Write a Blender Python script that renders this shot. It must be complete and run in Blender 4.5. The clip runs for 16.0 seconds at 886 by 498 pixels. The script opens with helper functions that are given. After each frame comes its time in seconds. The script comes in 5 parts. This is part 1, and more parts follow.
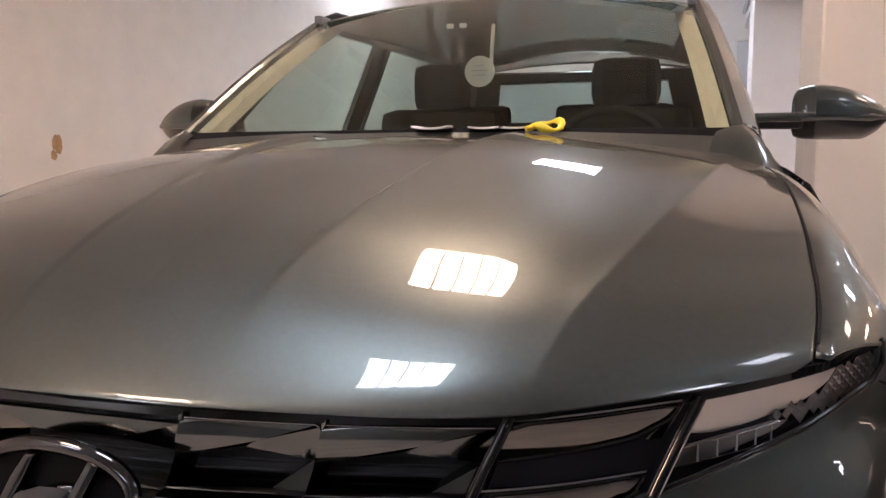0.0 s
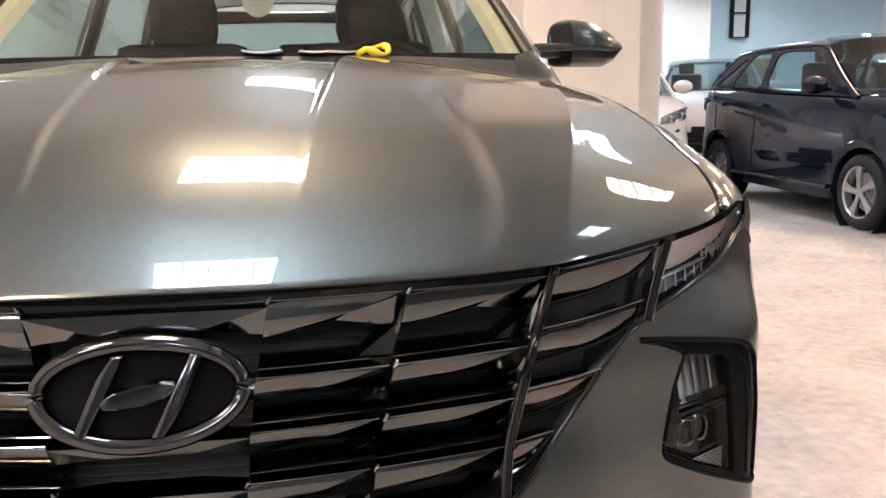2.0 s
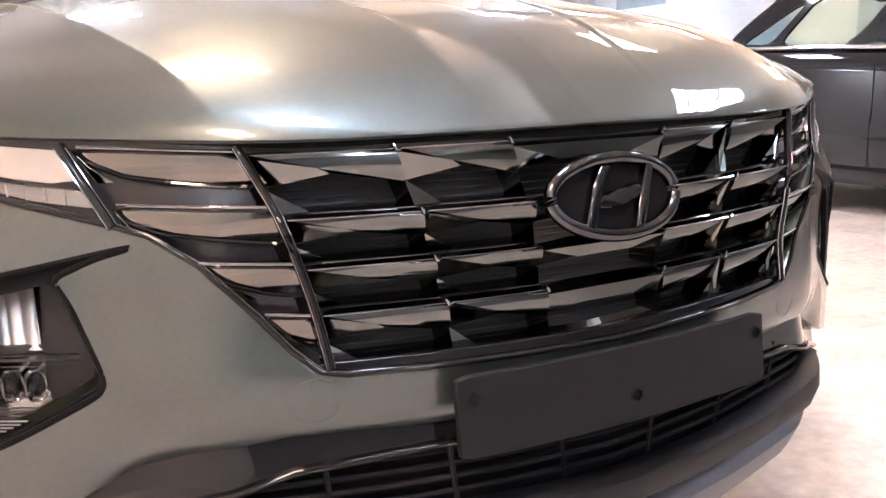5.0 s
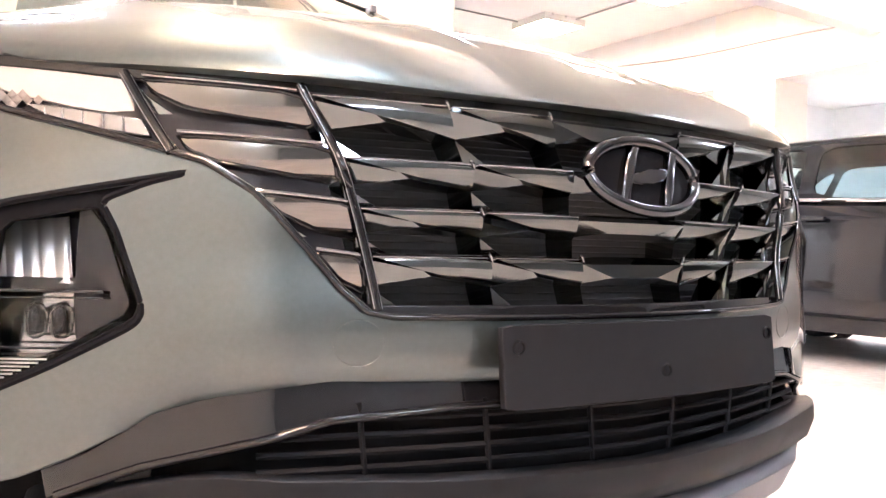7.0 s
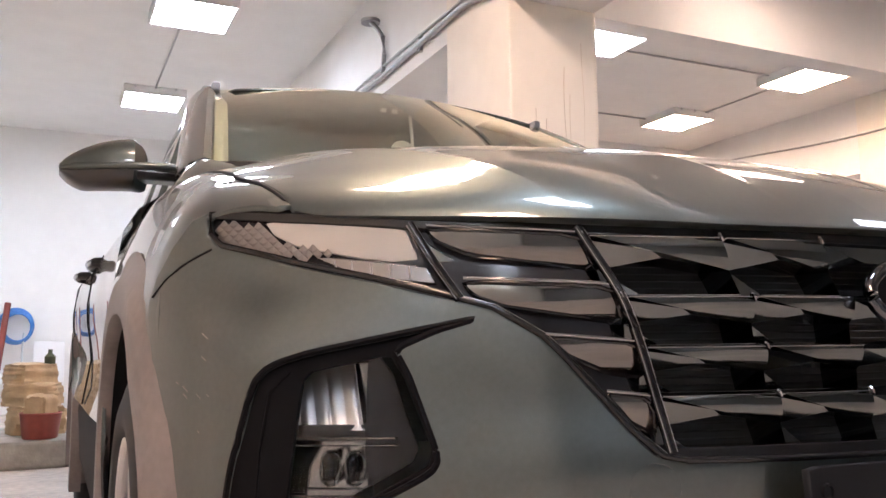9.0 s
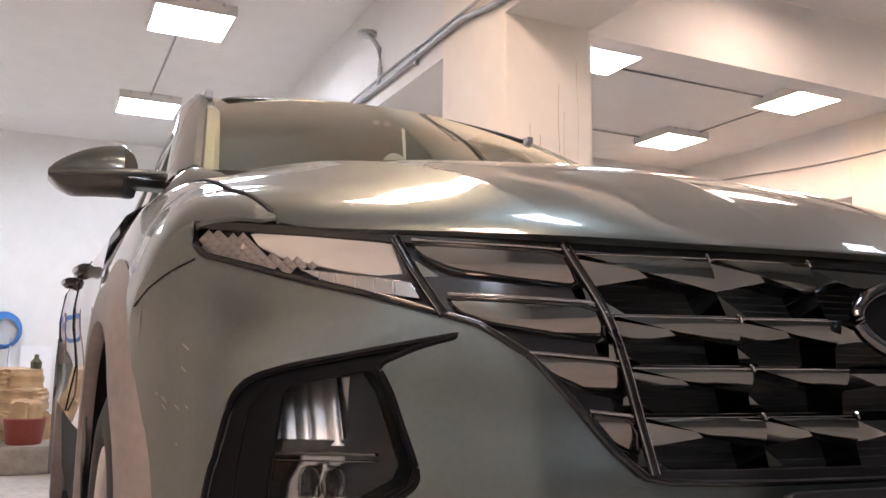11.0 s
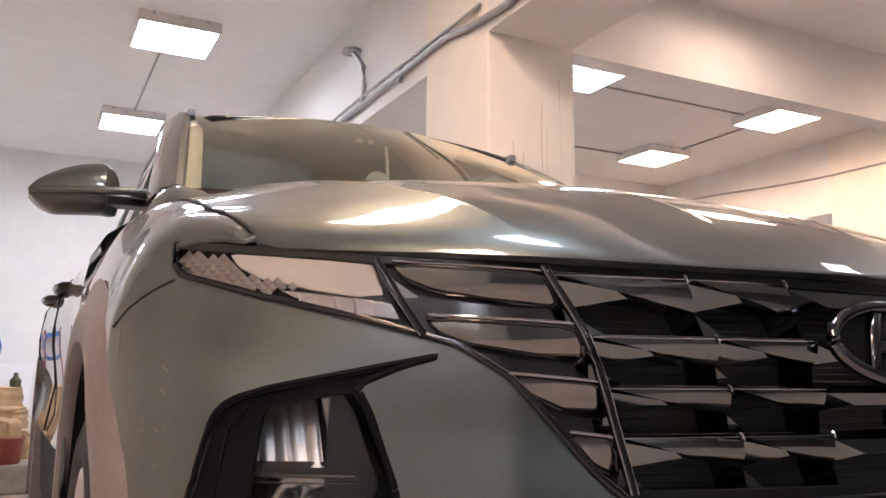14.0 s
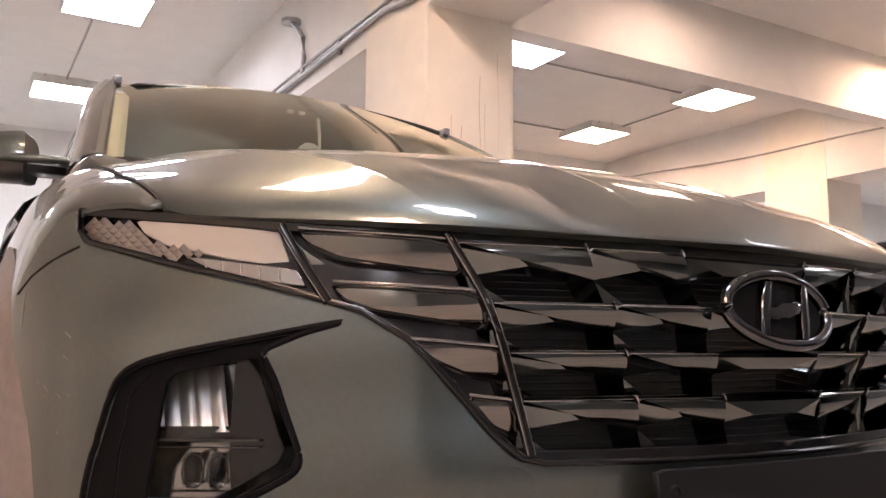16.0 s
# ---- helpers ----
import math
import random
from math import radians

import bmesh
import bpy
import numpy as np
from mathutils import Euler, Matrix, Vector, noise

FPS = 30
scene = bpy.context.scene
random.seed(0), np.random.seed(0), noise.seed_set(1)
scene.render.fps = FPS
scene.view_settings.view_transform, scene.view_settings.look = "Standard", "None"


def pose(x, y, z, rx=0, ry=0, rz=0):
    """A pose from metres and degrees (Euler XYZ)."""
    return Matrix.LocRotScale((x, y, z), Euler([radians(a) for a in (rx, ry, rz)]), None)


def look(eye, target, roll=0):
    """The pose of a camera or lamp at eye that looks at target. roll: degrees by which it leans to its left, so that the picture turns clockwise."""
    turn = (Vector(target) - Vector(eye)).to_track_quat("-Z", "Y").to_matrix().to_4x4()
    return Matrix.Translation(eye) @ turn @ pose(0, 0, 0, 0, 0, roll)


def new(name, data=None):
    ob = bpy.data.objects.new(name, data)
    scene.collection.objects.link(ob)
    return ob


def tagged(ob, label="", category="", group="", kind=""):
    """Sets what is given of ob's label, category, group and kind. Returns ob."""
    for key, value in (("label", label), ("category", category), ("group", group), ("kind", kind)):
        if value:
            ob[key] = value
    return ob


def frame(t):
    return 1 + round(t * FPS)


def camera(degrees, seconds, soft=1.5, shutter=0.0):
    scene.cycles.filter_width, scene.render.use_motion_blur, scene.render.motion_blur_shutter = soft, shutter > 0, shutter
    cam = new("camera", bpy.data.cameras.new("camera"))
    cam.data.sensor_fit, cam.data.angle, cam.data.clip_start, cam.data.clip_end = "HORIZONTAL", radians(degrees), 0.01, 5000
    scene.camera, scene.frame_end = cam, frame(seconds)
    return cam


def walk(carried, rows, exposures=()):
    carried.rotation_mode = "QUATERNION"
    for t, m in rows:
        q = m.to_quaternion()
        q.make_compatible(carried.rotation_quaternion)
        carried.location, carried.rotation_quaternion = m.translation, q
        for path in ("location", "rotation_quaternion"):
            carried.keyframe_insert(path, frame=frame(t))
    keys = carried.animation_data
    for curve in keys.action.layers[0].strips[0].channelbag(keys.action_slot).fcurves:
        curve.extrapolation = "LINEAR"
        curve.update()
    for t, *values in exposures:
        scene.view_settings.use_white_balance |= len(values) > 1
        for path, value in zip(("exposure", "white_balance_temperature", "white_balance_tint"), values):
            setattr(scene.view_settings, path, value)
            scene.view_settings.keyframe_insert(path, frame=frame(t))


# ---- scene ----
cam = camera(56.20, 16.0)
PATH = [
    (0, (0.6501, -0.6823, 1.1621), (0.0587, 1.2125, 0.9169), -0.25),
    (0.5, (0.5521, -0.7202, 1.1377), (0.1964, 1.2151, 0.7795), -1.78),
    (1, (0.3878, -0.7620, 1.1005), (0.2513, 1.1905, 0.6891), -2.15),
    (1.5, (0.3022, -0.8146, 1.0857), (0.3475, 1.1409, 0.6686), -1.36),
    (2, (0.2112, -0.8574, 1.0979), (0.4569, 1.0938, 0.7339), -1.02),
    (2.5, (0.0243, -0.8172, 1.0904), (0.5999, 1.0683, 0.7533), -0.79),
    (3, (-0.2030, -0.8388, 1.0866), (0.5766, 0.9737, 0.7593), -1.47),
    (3.5, (-0.4205, -0.8285, 1.0744), (0.4286, 0.9602, 0.7919), -2.63),
    (4, (-0.5685, -0.7935, 1.0655), (0.3401, 0.9635, 0.7706), -2.89),
    (4.5, (-0.6725, -0.7701, 0.9876), (0.2781, 0.9476, 0.6055), -2.44),
    (5, (-0.7207, -0.8647, 0.9600), (0.1990, 0.8653, 0.5584), -1.82),
    (7.3, (-0.9138, -0.8102, 0.6835), (0.1865, 0.8594, 0.7277), 1.23),
    (7.5, (-0.9417, -0.7964, 0.6951), (0.1206, 0.8969, 0.7596), 1.09),
    (8, (-1.0282, -0.7556, 0.7206), (-0.1000, 1.0102, 0.8639), -0.24),
    (8.5, (-1.0542, -0.7339, 0.7424), (-0.1997, 1.0621, 0.9522), -0.98),
    (11, (-1.0409, -0.7280, 0.7488), (-0.1827, 1.0592, 1.0117), 0.62),
    (11.5, (-1.0415, -0.7269, 0.7506), (-0.1851, 1.0604, 1.0191), 0.71),
    (12, (-1.0393, -0.7293, 0.7511), (-0.1795, 1.0556, 1.0247), 0.53),
    (12.5, (-1.0404, -0.7319, 0.7510), (-0.1765, 1.0499, 1.0319), 0.34),
    (13, (-1.0404, -0.7317, 0.7528), (-0.1713, 1.0464, 1.0407), 0.35),
    (13.5, (-1.0390, -0.7331, 0.7549), (-0.1622, 1.0402, 1.0496), 0.46),
    (14, (-1.0381, -0.7351, 0.7547), (-0.1496, 1.0312, 1.0558), 0.46),
    (14.5, (-1.0363, -0.7383, 0.7593), (-0.1353, 1.0209, 1.0651), 0.50),
    (15, (-1.0390, -0.7358, 0.7572), (-0.1353, 1.0215, 1.0656), 0.55),
    (15.5, (-1.0336, -0.7408, 0.7699), (-0.1209, 1.0124, 1.0752), 0.63),
    (16, (-0.9997, -0.7733, 0.7434), (0.0051, 0.9388, 0.9863), 0.27),
]
walk(cam, [(t, look(eye, target, roll)) for t, eye, target, roll in PATH], [(0, -0.2, 6160, 26), (0.5, 0.05, 6450, 25), (1, 0.27, 6160, 21), (2.5, 0.43, 6010, 20), (3.5, 0.29, 5750, 20), (4, 0.24, 5680, 21), (4.5, 0.66, 5940, 24), (5.2, 1.32, 5910, 24), (7.3, 1.76, 5910, 20), (7.6, 1.72, 5910, 19), (8.0, 1.28, 5910, 20), (8.5, 0.44, 5940, 21), (11, 0.24, 6060, 22), (14, 0.17, 6170, 24), (16, 0.22, 6460, 26)])

# ---- light and exposure ----
world = bpy.data.worlds.new("world")
scene.world = world
world.use_nodes = True
world.node_tree.nodes["Background"].inputs[0].default_value = (0.9, 0.95, 1.0, 1)
world.node_tree.nodes["Background"].inputs[1].default_value = 0.05


# ---- materials ----
def mat(name, color, rough=0.5, metal=0.0, coat=0.0, coat_rough=0.03, noise_scale=0.0, noise_amount=0.0, bump=0.0, bump_scale=40.0, rough_var=0.0, spec=0.5):
    m = bpy.data.materials.new(name)
    m.use_nodes = True
    nt = m.node_tree
    b = nt.nodes["Principled BSDF"]
    b.inputs["Base Color"].default_value = (*color, 1)
    b.inputs["Roughness"].default_value = rough
    b.inputs["Metallic"].default_value = metal
    b.inputs["Coat Weight"].default_value = coat
    b.inputs["Coat Roughness"].default_value = coat_rough
    b.inputs["Specular IOR Level"].default_value = spec
    if noise_scale or bump or rough_var:
        tc = nt.nodes.new("ShaderNodeTexCoord")
    if noise_scale:
        n1 = nt.nodes.new("ShaderNodeTexNoise")
        n1.inputs["Scale"].default_value = noise_scale
        n1.inputs["Detail"].default_value = 8
        n2 = nt.nodes.new("ShaderNodeTexNoise")
        n2.inputs["Scale"].default_value = noise_scale * 0.13
        n2.inputs["Detail"].default_value = 5
        nt.links.new(tc.outputs["Object"], n1.inputs["Vector"])
        nt.links.new(tc.outputs["Object"], n2.inputs["Vector"])
        add = nt.nodes.new("ShaderNodeMath")
        add.operation = "ADD"
        nt.links.new(n1.outputs["Fac"], add.inputs[0])
        nt.links.new(n2.outputs["Fac"], add.inputs[1])
        mr = nt.nodes.new("ShaderNodeMapRange")
        mr.inputs["From Min"].default_value, mr.inputs["From Max"].default_value = 0.6, 1.4
        mr.inputs["To Min"].default_value, mr.inputs["To Max"].default_value = 1 - noise_amount, 1 + noise_amount * 0.5
        nt.links.new(add.outputs[0], mr.inputs["Value"])
        mx = nt.nodes.new("ShaderNodeMix")
        mx.data_type, mx.blend_type = "RGBA", "MULTIPLY"
        mx.inputs["Factor"].default_value = 1
        mx.inputs["A"].default_value = (*color, 1)
        nt.links.new(mr.outputs[0], mx.inputs["B"])
        nt.links.new(mx.outputs["Result"], b.inputs["Base Color"])
    if rough_var:
        n3 = nt.nodes.new("ShaderNodeTexNoise")
        n3.inputs["Scale"].default_value = 3
        n3.inputs["Detail"].default_value = 6
        nt.links.new(tc.outputs["Object"], n3.inputs["Vector"])
        r3 = nt.nodes.new("ShaderNodeMapRange")
        r3.inputs["To Min"].default_value, r3.inputs["To Max"].default_value = max(0, rough - rough_var), rough + rough_var
        nt.links.new(n3.outputs["Fac"], r3.inputs["Value"])
        nt.links.new(r3.outputs[0], b.inputs["Roughness"])
    if bump:
        n4 = nt.nodes.new("ShaderNodeTexNoise")
        n4.inputs["Scale"].default_value = bump_scale
        n4.inputs["Detail"].default_value = 6
        nt.links.new(tc.outputs["Object"], n4.inputs["Vector"])
        bp = nt.nodes.new("ShaderNodeBump")
        bp.inputs["Strength"].default_value = bump
        bp.inputs["Distance"].default_value = 0.01
        nt.links.new(n4.outputs["Fac"], bp.inputs["Height"])
        nt.links.new(bp.outputs[0], b.inputs["Normal"])
    return m


def glass(name, color, rough=0.0, mirror=0.05, power=4.2, gain=None, shine=(1, 1, 1)):
    """A thin pane: clear, with a gloss that grows towards grazing view."""
    m = bpy.data.materials.new(name)
    m.use_nodes = True
    nt = m.node_tree
    nt.nodes.remove(nt.nodes["Principled BSDF"])
    tr = nt.nodes.new("ShaderNodeBsdfTransparent")
    tr.inputs[0].default_value = (*color, 1)
    gl = nt.nodes.new("ShaderNodeBsdfGlossy")
    gl.inputs["Color"].default_value = (*shine, 1)
    gl.inputs["Roughness"].default_value = rough
    lw = nt.nodes.new("ShaderNodeLayerWeight")
    lw.inputs[0].default_value = 0.5
    p5 = nt.nodes.new("ShaderNodeMath")
    p5.operation = "POWER"
    p5.inputs[1].default_value = power
    ma = nt.nodes.new("ShaderNodeMath")
    ma.operation = "MULTIPLY_ADD"
    ma.use_clamp = True
    ma.inputs[1].default_value, ma.inputs[2].default_value = (gain or 1 - mirror), mirror
    mx = nt.nodes.new("ShaderNodeMixShader")
    nt.links.new(lw.outputs["Facing"], p5.inputs[0])
    nt.links.new(p5.outputs[0], ma.inputs[0])
    nt.links.new(ma.outputs[0], mx.inputs[0])
    nt.links.new(tr.outputs[0], mx.inputs[1])
    nt.links.new(gl.outputs[0], mx.inputs[2])
    nt.links.new(mx.outputs[0], nt.nodes["Material Output"].inputs[0])
    return m


def glow(name, color, strength):
    m = bpy.data.materials.new(name)
    m.use_nodes = True
    b = m.node_tree.nodes["Principled BSDF"]
    b.inputs["Base Color"].default_value = (0.8, 0.8, 0.8, 1)
    b.inputs["Emission Color"].default_value = (*color, 1)
    b.inputs["Emission Strength"].default_value = strength
    return m


PAINT = mat("paint_grey_green", (0.073, 0.089, 0.086), 0.37, 0.9, 1.0, 0.015, noise_scale=900, noise_amount=0.12)
PAINT.node_tree.nodes["Principled BSDF"].inputs["Specular Tint"].default_value = (0.6, 0.62, 0.58, 1)
# a weak warm sheen at grazing angles
PAINT.node_tree.nodes["Principled BSDF"].inputs["Sheen Weight"].default_value = 0.07
PAINT.node_tree.nodes["Principled BSDF"].inputs["Sheen Roughness"].default_value = 0.5
PAINT.node_tree.nodes["Principled BSDF"].inputs["Sheen Tint"].default_value = (1.0, 0.8, 0.66, 1)
PAINT_BLUE = mat("paint_dark_blue", (0.008, 0.011, 0.022), 0.06, 0.0)
PAINT_GREY = mat("paint_dark_grey", (0.01, 0.011, 0.015), 0.06, 0.0)
PAINT_WHITE = mat("paint_white", (0.75, 0.76, 0.78), 0.3, 0.0, 1.0, 0.03)
GLOSS_BLACK = mat("gloss_black", (0.006, 0.006, 0.007), 0.05, 0.0, spec=0.42)
DARK_CHROME = mat("dark_chrome", (0.145, 0.153, 0.15), 0.1, 1.0)
RING_CHROME = mat("ring_chrome", (0.095, 0.096, 0.102), 0.09, 1.0)
SURROUND_BLACK = mat("satin_black", (0.006, 0.006, 0.007), 0.45, 0.0, spec=0.04)
LIGHT_CHROME = mat("chrome", (0.7, 0.7, 0.71), 0.06, 1.0)
MATTE_BLACK = mat("matte_black_plastic", (0.01, 0.01, 0.011), 0.6, 0, spec=0.08, noise_scale=60, noise_amount=0.3, bump=0.08, bump_scale=900)
GREY_PLASTIC = mat("grey_plastic", (0.009, 0.0094, 0.0108), 0.5, 0, spec=0.15, noise_scale=40, noise_amount=0.2, bump=0.08, bump_scale=900)
PLATE_PLASTIC = mat("plate_plastic", (0.0085, 0.0088, 0.0102), 0.55, 0, spec=0.14, noise_scale=50, noise_amount=0.2, bump=0.05, bump_scale=700)
CLADDING = mat("cladding_plastic", (0.185, 0.16, 0.152), 0.5, 0, noise_scale=60, noise_amount=0.25, bump=0.1, bump_scale=800)
GRILLE_BLACK = mat("grille_mesh_black", (0.045, 0.045, 0.048), 0.5, 0, noise_scale=60, noise_amount=0.2)
LAMP_SILVER = mat("lamp_silver", (0.5, 0.5, 0.51), 0.42, 1.0)
LENS_GREY = mat("lens_grey", (0.25, 0.25, 0.26), 0.12, 1.0)
SCUFF = mat("scuffed_paint", (0.13, 0.125, 0.115), 0.6)
FACET_SILVER = mat("facet_silver", (0.23, 0.215, 0.21), 0.32, 1.0)
LAMP_WHITE = mat("lamp_panel", (0.52, 0.505, 0.49), 0.3, 1.0, 0.3, 0.05)
LEAF_METAL = mat("leaf_metal", (0.175, 0.168, 0.158), 0.1, 1.0)
LAMP_DARK = mat("lamp_housing", (0.02, 0.02, 0.022), 0.25, 0.3)
CLEAR = glass("clear_lens", (0.96, 0.97, 0.97), 0.0, 0.01, 6.0)
TINT = glass("tinted_glass", (0.66, 0.82, 0.83), 0.0, 0.06)
# the gloss tint puts the warm light of the mirrored ceiling into the glass
SCREEN_GLASS = glass("screen_glass", (0.62, 0.66, 0.58), 0.0, 0.03, 5.5, 2.0, (1.0, 0.96, 0.84))
TINT_REAR = glass("rear_glass", (0.45, 0.58, 0.6), 0.0, 0.06)
TINT_DARK = glass("dark_glass", (0.6, 0.72, 0.74), 0.0, 0.07)
WING_BLACK = mat("wing_black", (0.013, 0.0125, 0.015), 0.16, 0.0, spec=0.4)
MASK_DARK = mat("lamp_mask", (0.028, 0.028, 0.031), 0.06, 1.0)
RAIL_GREY = mat("rail_grey", (0.2, 0.2, 0.21), 0.35, 0.6)
MIRROR_SHELL = mat("mirror_shell", (0.02, 0.019, 0.019), 0.28, 0.3, 0.6, 0.05)
RUBBER = mat("tyre_rubber", (0.014, 0.014, 0.015), 0.75, 0, noise_scale=30, noise_amount=0.3)
ALLOY = mat("alloy", (0.5, 0.5, 0.52), 0.25, 0.9)
FABRIC_DARK = mat("dark_fabric", (0.014, 0.0135, 0.0135), 0.85, 0, noise_scale=120, noise_amount=0.3)
TRIM_CREAM = mat("cream_trim", (0.78, 0.74, 0.62), 0.7, 0, noise_scale=80, noise_amount=0.1)
RED_LENS = mat("red_lens", (0.2, 0.006, 0.012), 0.1, 0, 1.0)
YELLOW = mat("yellow_plastic", (0.8, 0.62, 0.02), 0.35)
PAPER = mat("paper", (0.75, 0.75, 0.73), 0.7)
PLASTER = mat("painted_plaster", (0.8, 0.79, 0.77), 0.75, 0, noise_scale=6, noise_amount=0.06, bump=0.12, bump_scale=14, rough_var=0.1)
PLASTER_CREAM = mat("cream_plaster", (0.83, 0.79, 0.71), 0.7, 0, noise_scale=5, noise_amount=0.08, bump=0.12, bump_scale=14, rough_var=0.1)
CEILING_PAINT = mat("ceiling_paint", (0.8, 0.79, 0.77), 0.85, 0, noise_scale=4, noise_amount=0.06, bump=0.15, bump_scale=10)
CONCRETE = mat("floor_concrete", (0.56, 0.505, 0.455), 0.5, 0, noise_scale=20, noise_amount=0.42, bump=0.1, bump_scale=70, rough_var=0.2)
STEEL = mat("steel_conduit", (0.4, 0.4, 0.4), 0.4, 0.5, noise_scale=20, noise_amount=0.2)
LAMP_BODY = mat("lamp_body", (0.72, 0.71, 0.69), 0.45, 0.0)
GLOW_COOL = glow("tube_light_cool", (0.89, 0.975, 1.0), 43.0)
GLOW_WARM = glow("tube_light_warm", (1.0, 0.68, 0.43), 72.0)
GLOW_WARM_SOFT = glow("tube_light_warm_soft", (1.0, 0.68, 0.44), 70.0)
GLOW_DIM = glow("tube_light_dim_warm", (1.0, 0.74, 0.52), 22.0)
GLOW_DIM_COOL = glow("tube_light_dim_cool", (0.89, 0.975, 1.0), 14.0)
CARDBOARD = mat("cardboard", (0.31, 0.2, 0.11), 0.8, 0, noise_scale=25, noise_amount=0.25)
BRICK_RED = mat("red_plastic", (0.24, 0.05, 0.035), 0.5, noise_scale=30, noise_amount=0.2)
BLUE_HOSE = mat("blue_hose", (0.05, 0.2, 0.55), 0.4)


# ---- mesh helpers ----
def link(name, me, material, parent=None, label=""):
    ob = new(name, me)
    if material:
        me.materials.append(material)
    if parent:
        ob.parent = parent
    if label:
        tagged(ob, label)
    return ob


def part(name, bm, material, parent, label="", smooth=None):
    """Links a bmesh as one mesh object under a thing or a part."""
    me = bpy.data.meshes.new(name)
    bmesh.ops.recalc_face_normals(bm, faces=bm.faces)
    bm.to_mesh(me)
    bm.free()
    if smooth is not None:
        me.shade_smooth()
        me.set_sharp_from_angle(angle=radians(smooth))
    return link(name, me, material, parent, label)


def thing(name, label, category, group="", kind=""):
    return tagged(new(name), label, category, group, kind)


def box(bm, cx, cy, cz, sx, sy, sz, bevel=0.0, turn=None):
    """A bevelled box by centre and size, added to bm."""
    r = bmesh.ops.create_cube(bm, size=1)
    vs = r["verts"]
    for v in vs:
        v.co = Vector((v.co.x * sx, v.co.y * sy, v.co.z * sz))
    if bevel:
        es = list({e for v in vs for e in v.link_edges})
        g = bmesh.ops.bevel(bm, geom=es, offset=bevel, segments=2, affect="EDGES", profile=0.6)
        vs = list({v for f in g["faces"] for v in f.verts} | {v for v in vs if v.is_valid})
    for v in vs:
        co = v.co if turn is None else turn @ v.co
        v.co = Vector((co.x + cx, co.y + cy, co.z + cz))
    return vs


def boxed(name, c, s, material, parent=None, bevel=0.0, label="", turn=None):
    bm = bmesh.new()
    box(bm, *c, *s, bevel, turn)
    return part(name, bm, material, parent, label)


def spline(xs, ys):
    """A smooth curve through the points, as a function of x."""
    xs, ys = np.array(xs, float), np.array(ys, float)
    h, d = np.diff(xs), np.diff(ys) / np.diff(xs)
    m = np.r_[d[0], [0 if a * b <= 0 else 2 * a * b / (a + b) for a, b in zip(d[:-1], d[1:])], d[-1]]

    def f(x):
        i = int(np.clip(np.searchsorted(xs, x) - 1, 0, len(h) - 1))
        t = (x - xs[i]) / h[i]
        if t < 0:
            return float(ys[i] + m[i] * (x - xs[i]))
        if t > 1:
            return float(ys[i + 1] + m[i + 1] * (x - xs[i + 1]))
        return float((1 + 2 * t) * (1 - t) ** 2 * ys[i] + t * (1 - t) ** 2 * h[i] * m[i] + t * t * (3 - 2 * t) * ys[i + 1] + t * t * (t - 1) * h[i] * m[i + 1])

    return f


def smooth(xs, ys):
    """A curve through the points whose bend is continuous too, as a function of x."""
    xs, ys = np.array(xs, float), np.array(ys, float)
    n, h, d = len(xs), np.diff(xs), np.diff(ys) / np.diff(xs)
    a, r = np.eye(n), np.zeros(n)
    for i in range(1, n - 1):
        a[i, i - 1 : i + 2] = h[i - 1], 2 * (h[i - 1] + h[i]), h[i]
        r[i] = 6 * (d[i] - d[i - 1])
    m = np.linalg.solve(a, r)

    def f(x):
        i = int(np.clip(np.searchsorted(xs, x) - 1, 0, n - 2))
        if x > xs[-1] or x < xs[0]:
            e = -1 if x > xs[-1] else 0
            s = d[e] + (h[e] * m[-2] / 6 if e else -h[0] * m[1] / 6)
            return float(ys[e] + s * (x - xs[e]))
        u, v = xs[i + 1] - x, x - xs[i]
        return float(m[i] * u**3 / (6 * h[i]) + m[i + 1] * v**3 / (6 * h[i]) + (ys[i] / h[i] - m[i] * h[i] / 6) * u + (ys[i + 1] / h[i] - m[i + 1] * h[i] / 6) * v)

    return f


def ease(t):
    t = min(max(t, 0.0), 1.0)
    return t * t * (3 - 2 * t)


def flip(poly, sgn):
    return [(sgn * x, z) for x, z in poly]


def inside(p, poly):
    x, y, c = p[0], p[1], False
    for (x0, y0), (x1, y1) in zip(poly, poly[1:] + poly[:1]):
        if (y0 > y) != (y1 > y) and x < (x1 - x0) * (y - y0) / (y1 - y0) + x0:
            c = not c
    return c


def dense(poly, step, closed=True):
    out = []
    pairs = list(zip(poly, poly[1:] + poly[:1])) if closed else list(zip(poly, poly[1:]))
    for a, b in pairs:
        n = max(1, int(math.dist(a, b) / step + 0.5))
        out += [tuple(p + (q - p) * i / n for p, q in zip(a, b)) for i in range(n)]
    return out if closed else out + [poly[-1]]


def rounded(poly, r=0.3, times=2):
    """Corner-cut a closed outline so that it is round."""
    for _ in range(times):
        out = []
        for a, b in zip(poly, poly[1:] + poly[:1]):
            k = min(r, 0.5)
            out += [tuple(p + (q - p) * k for p, q in zip(a, b)), tuple(q + (p - q) * k for p, q in zip(a, b))]
        poly = out
    return poly


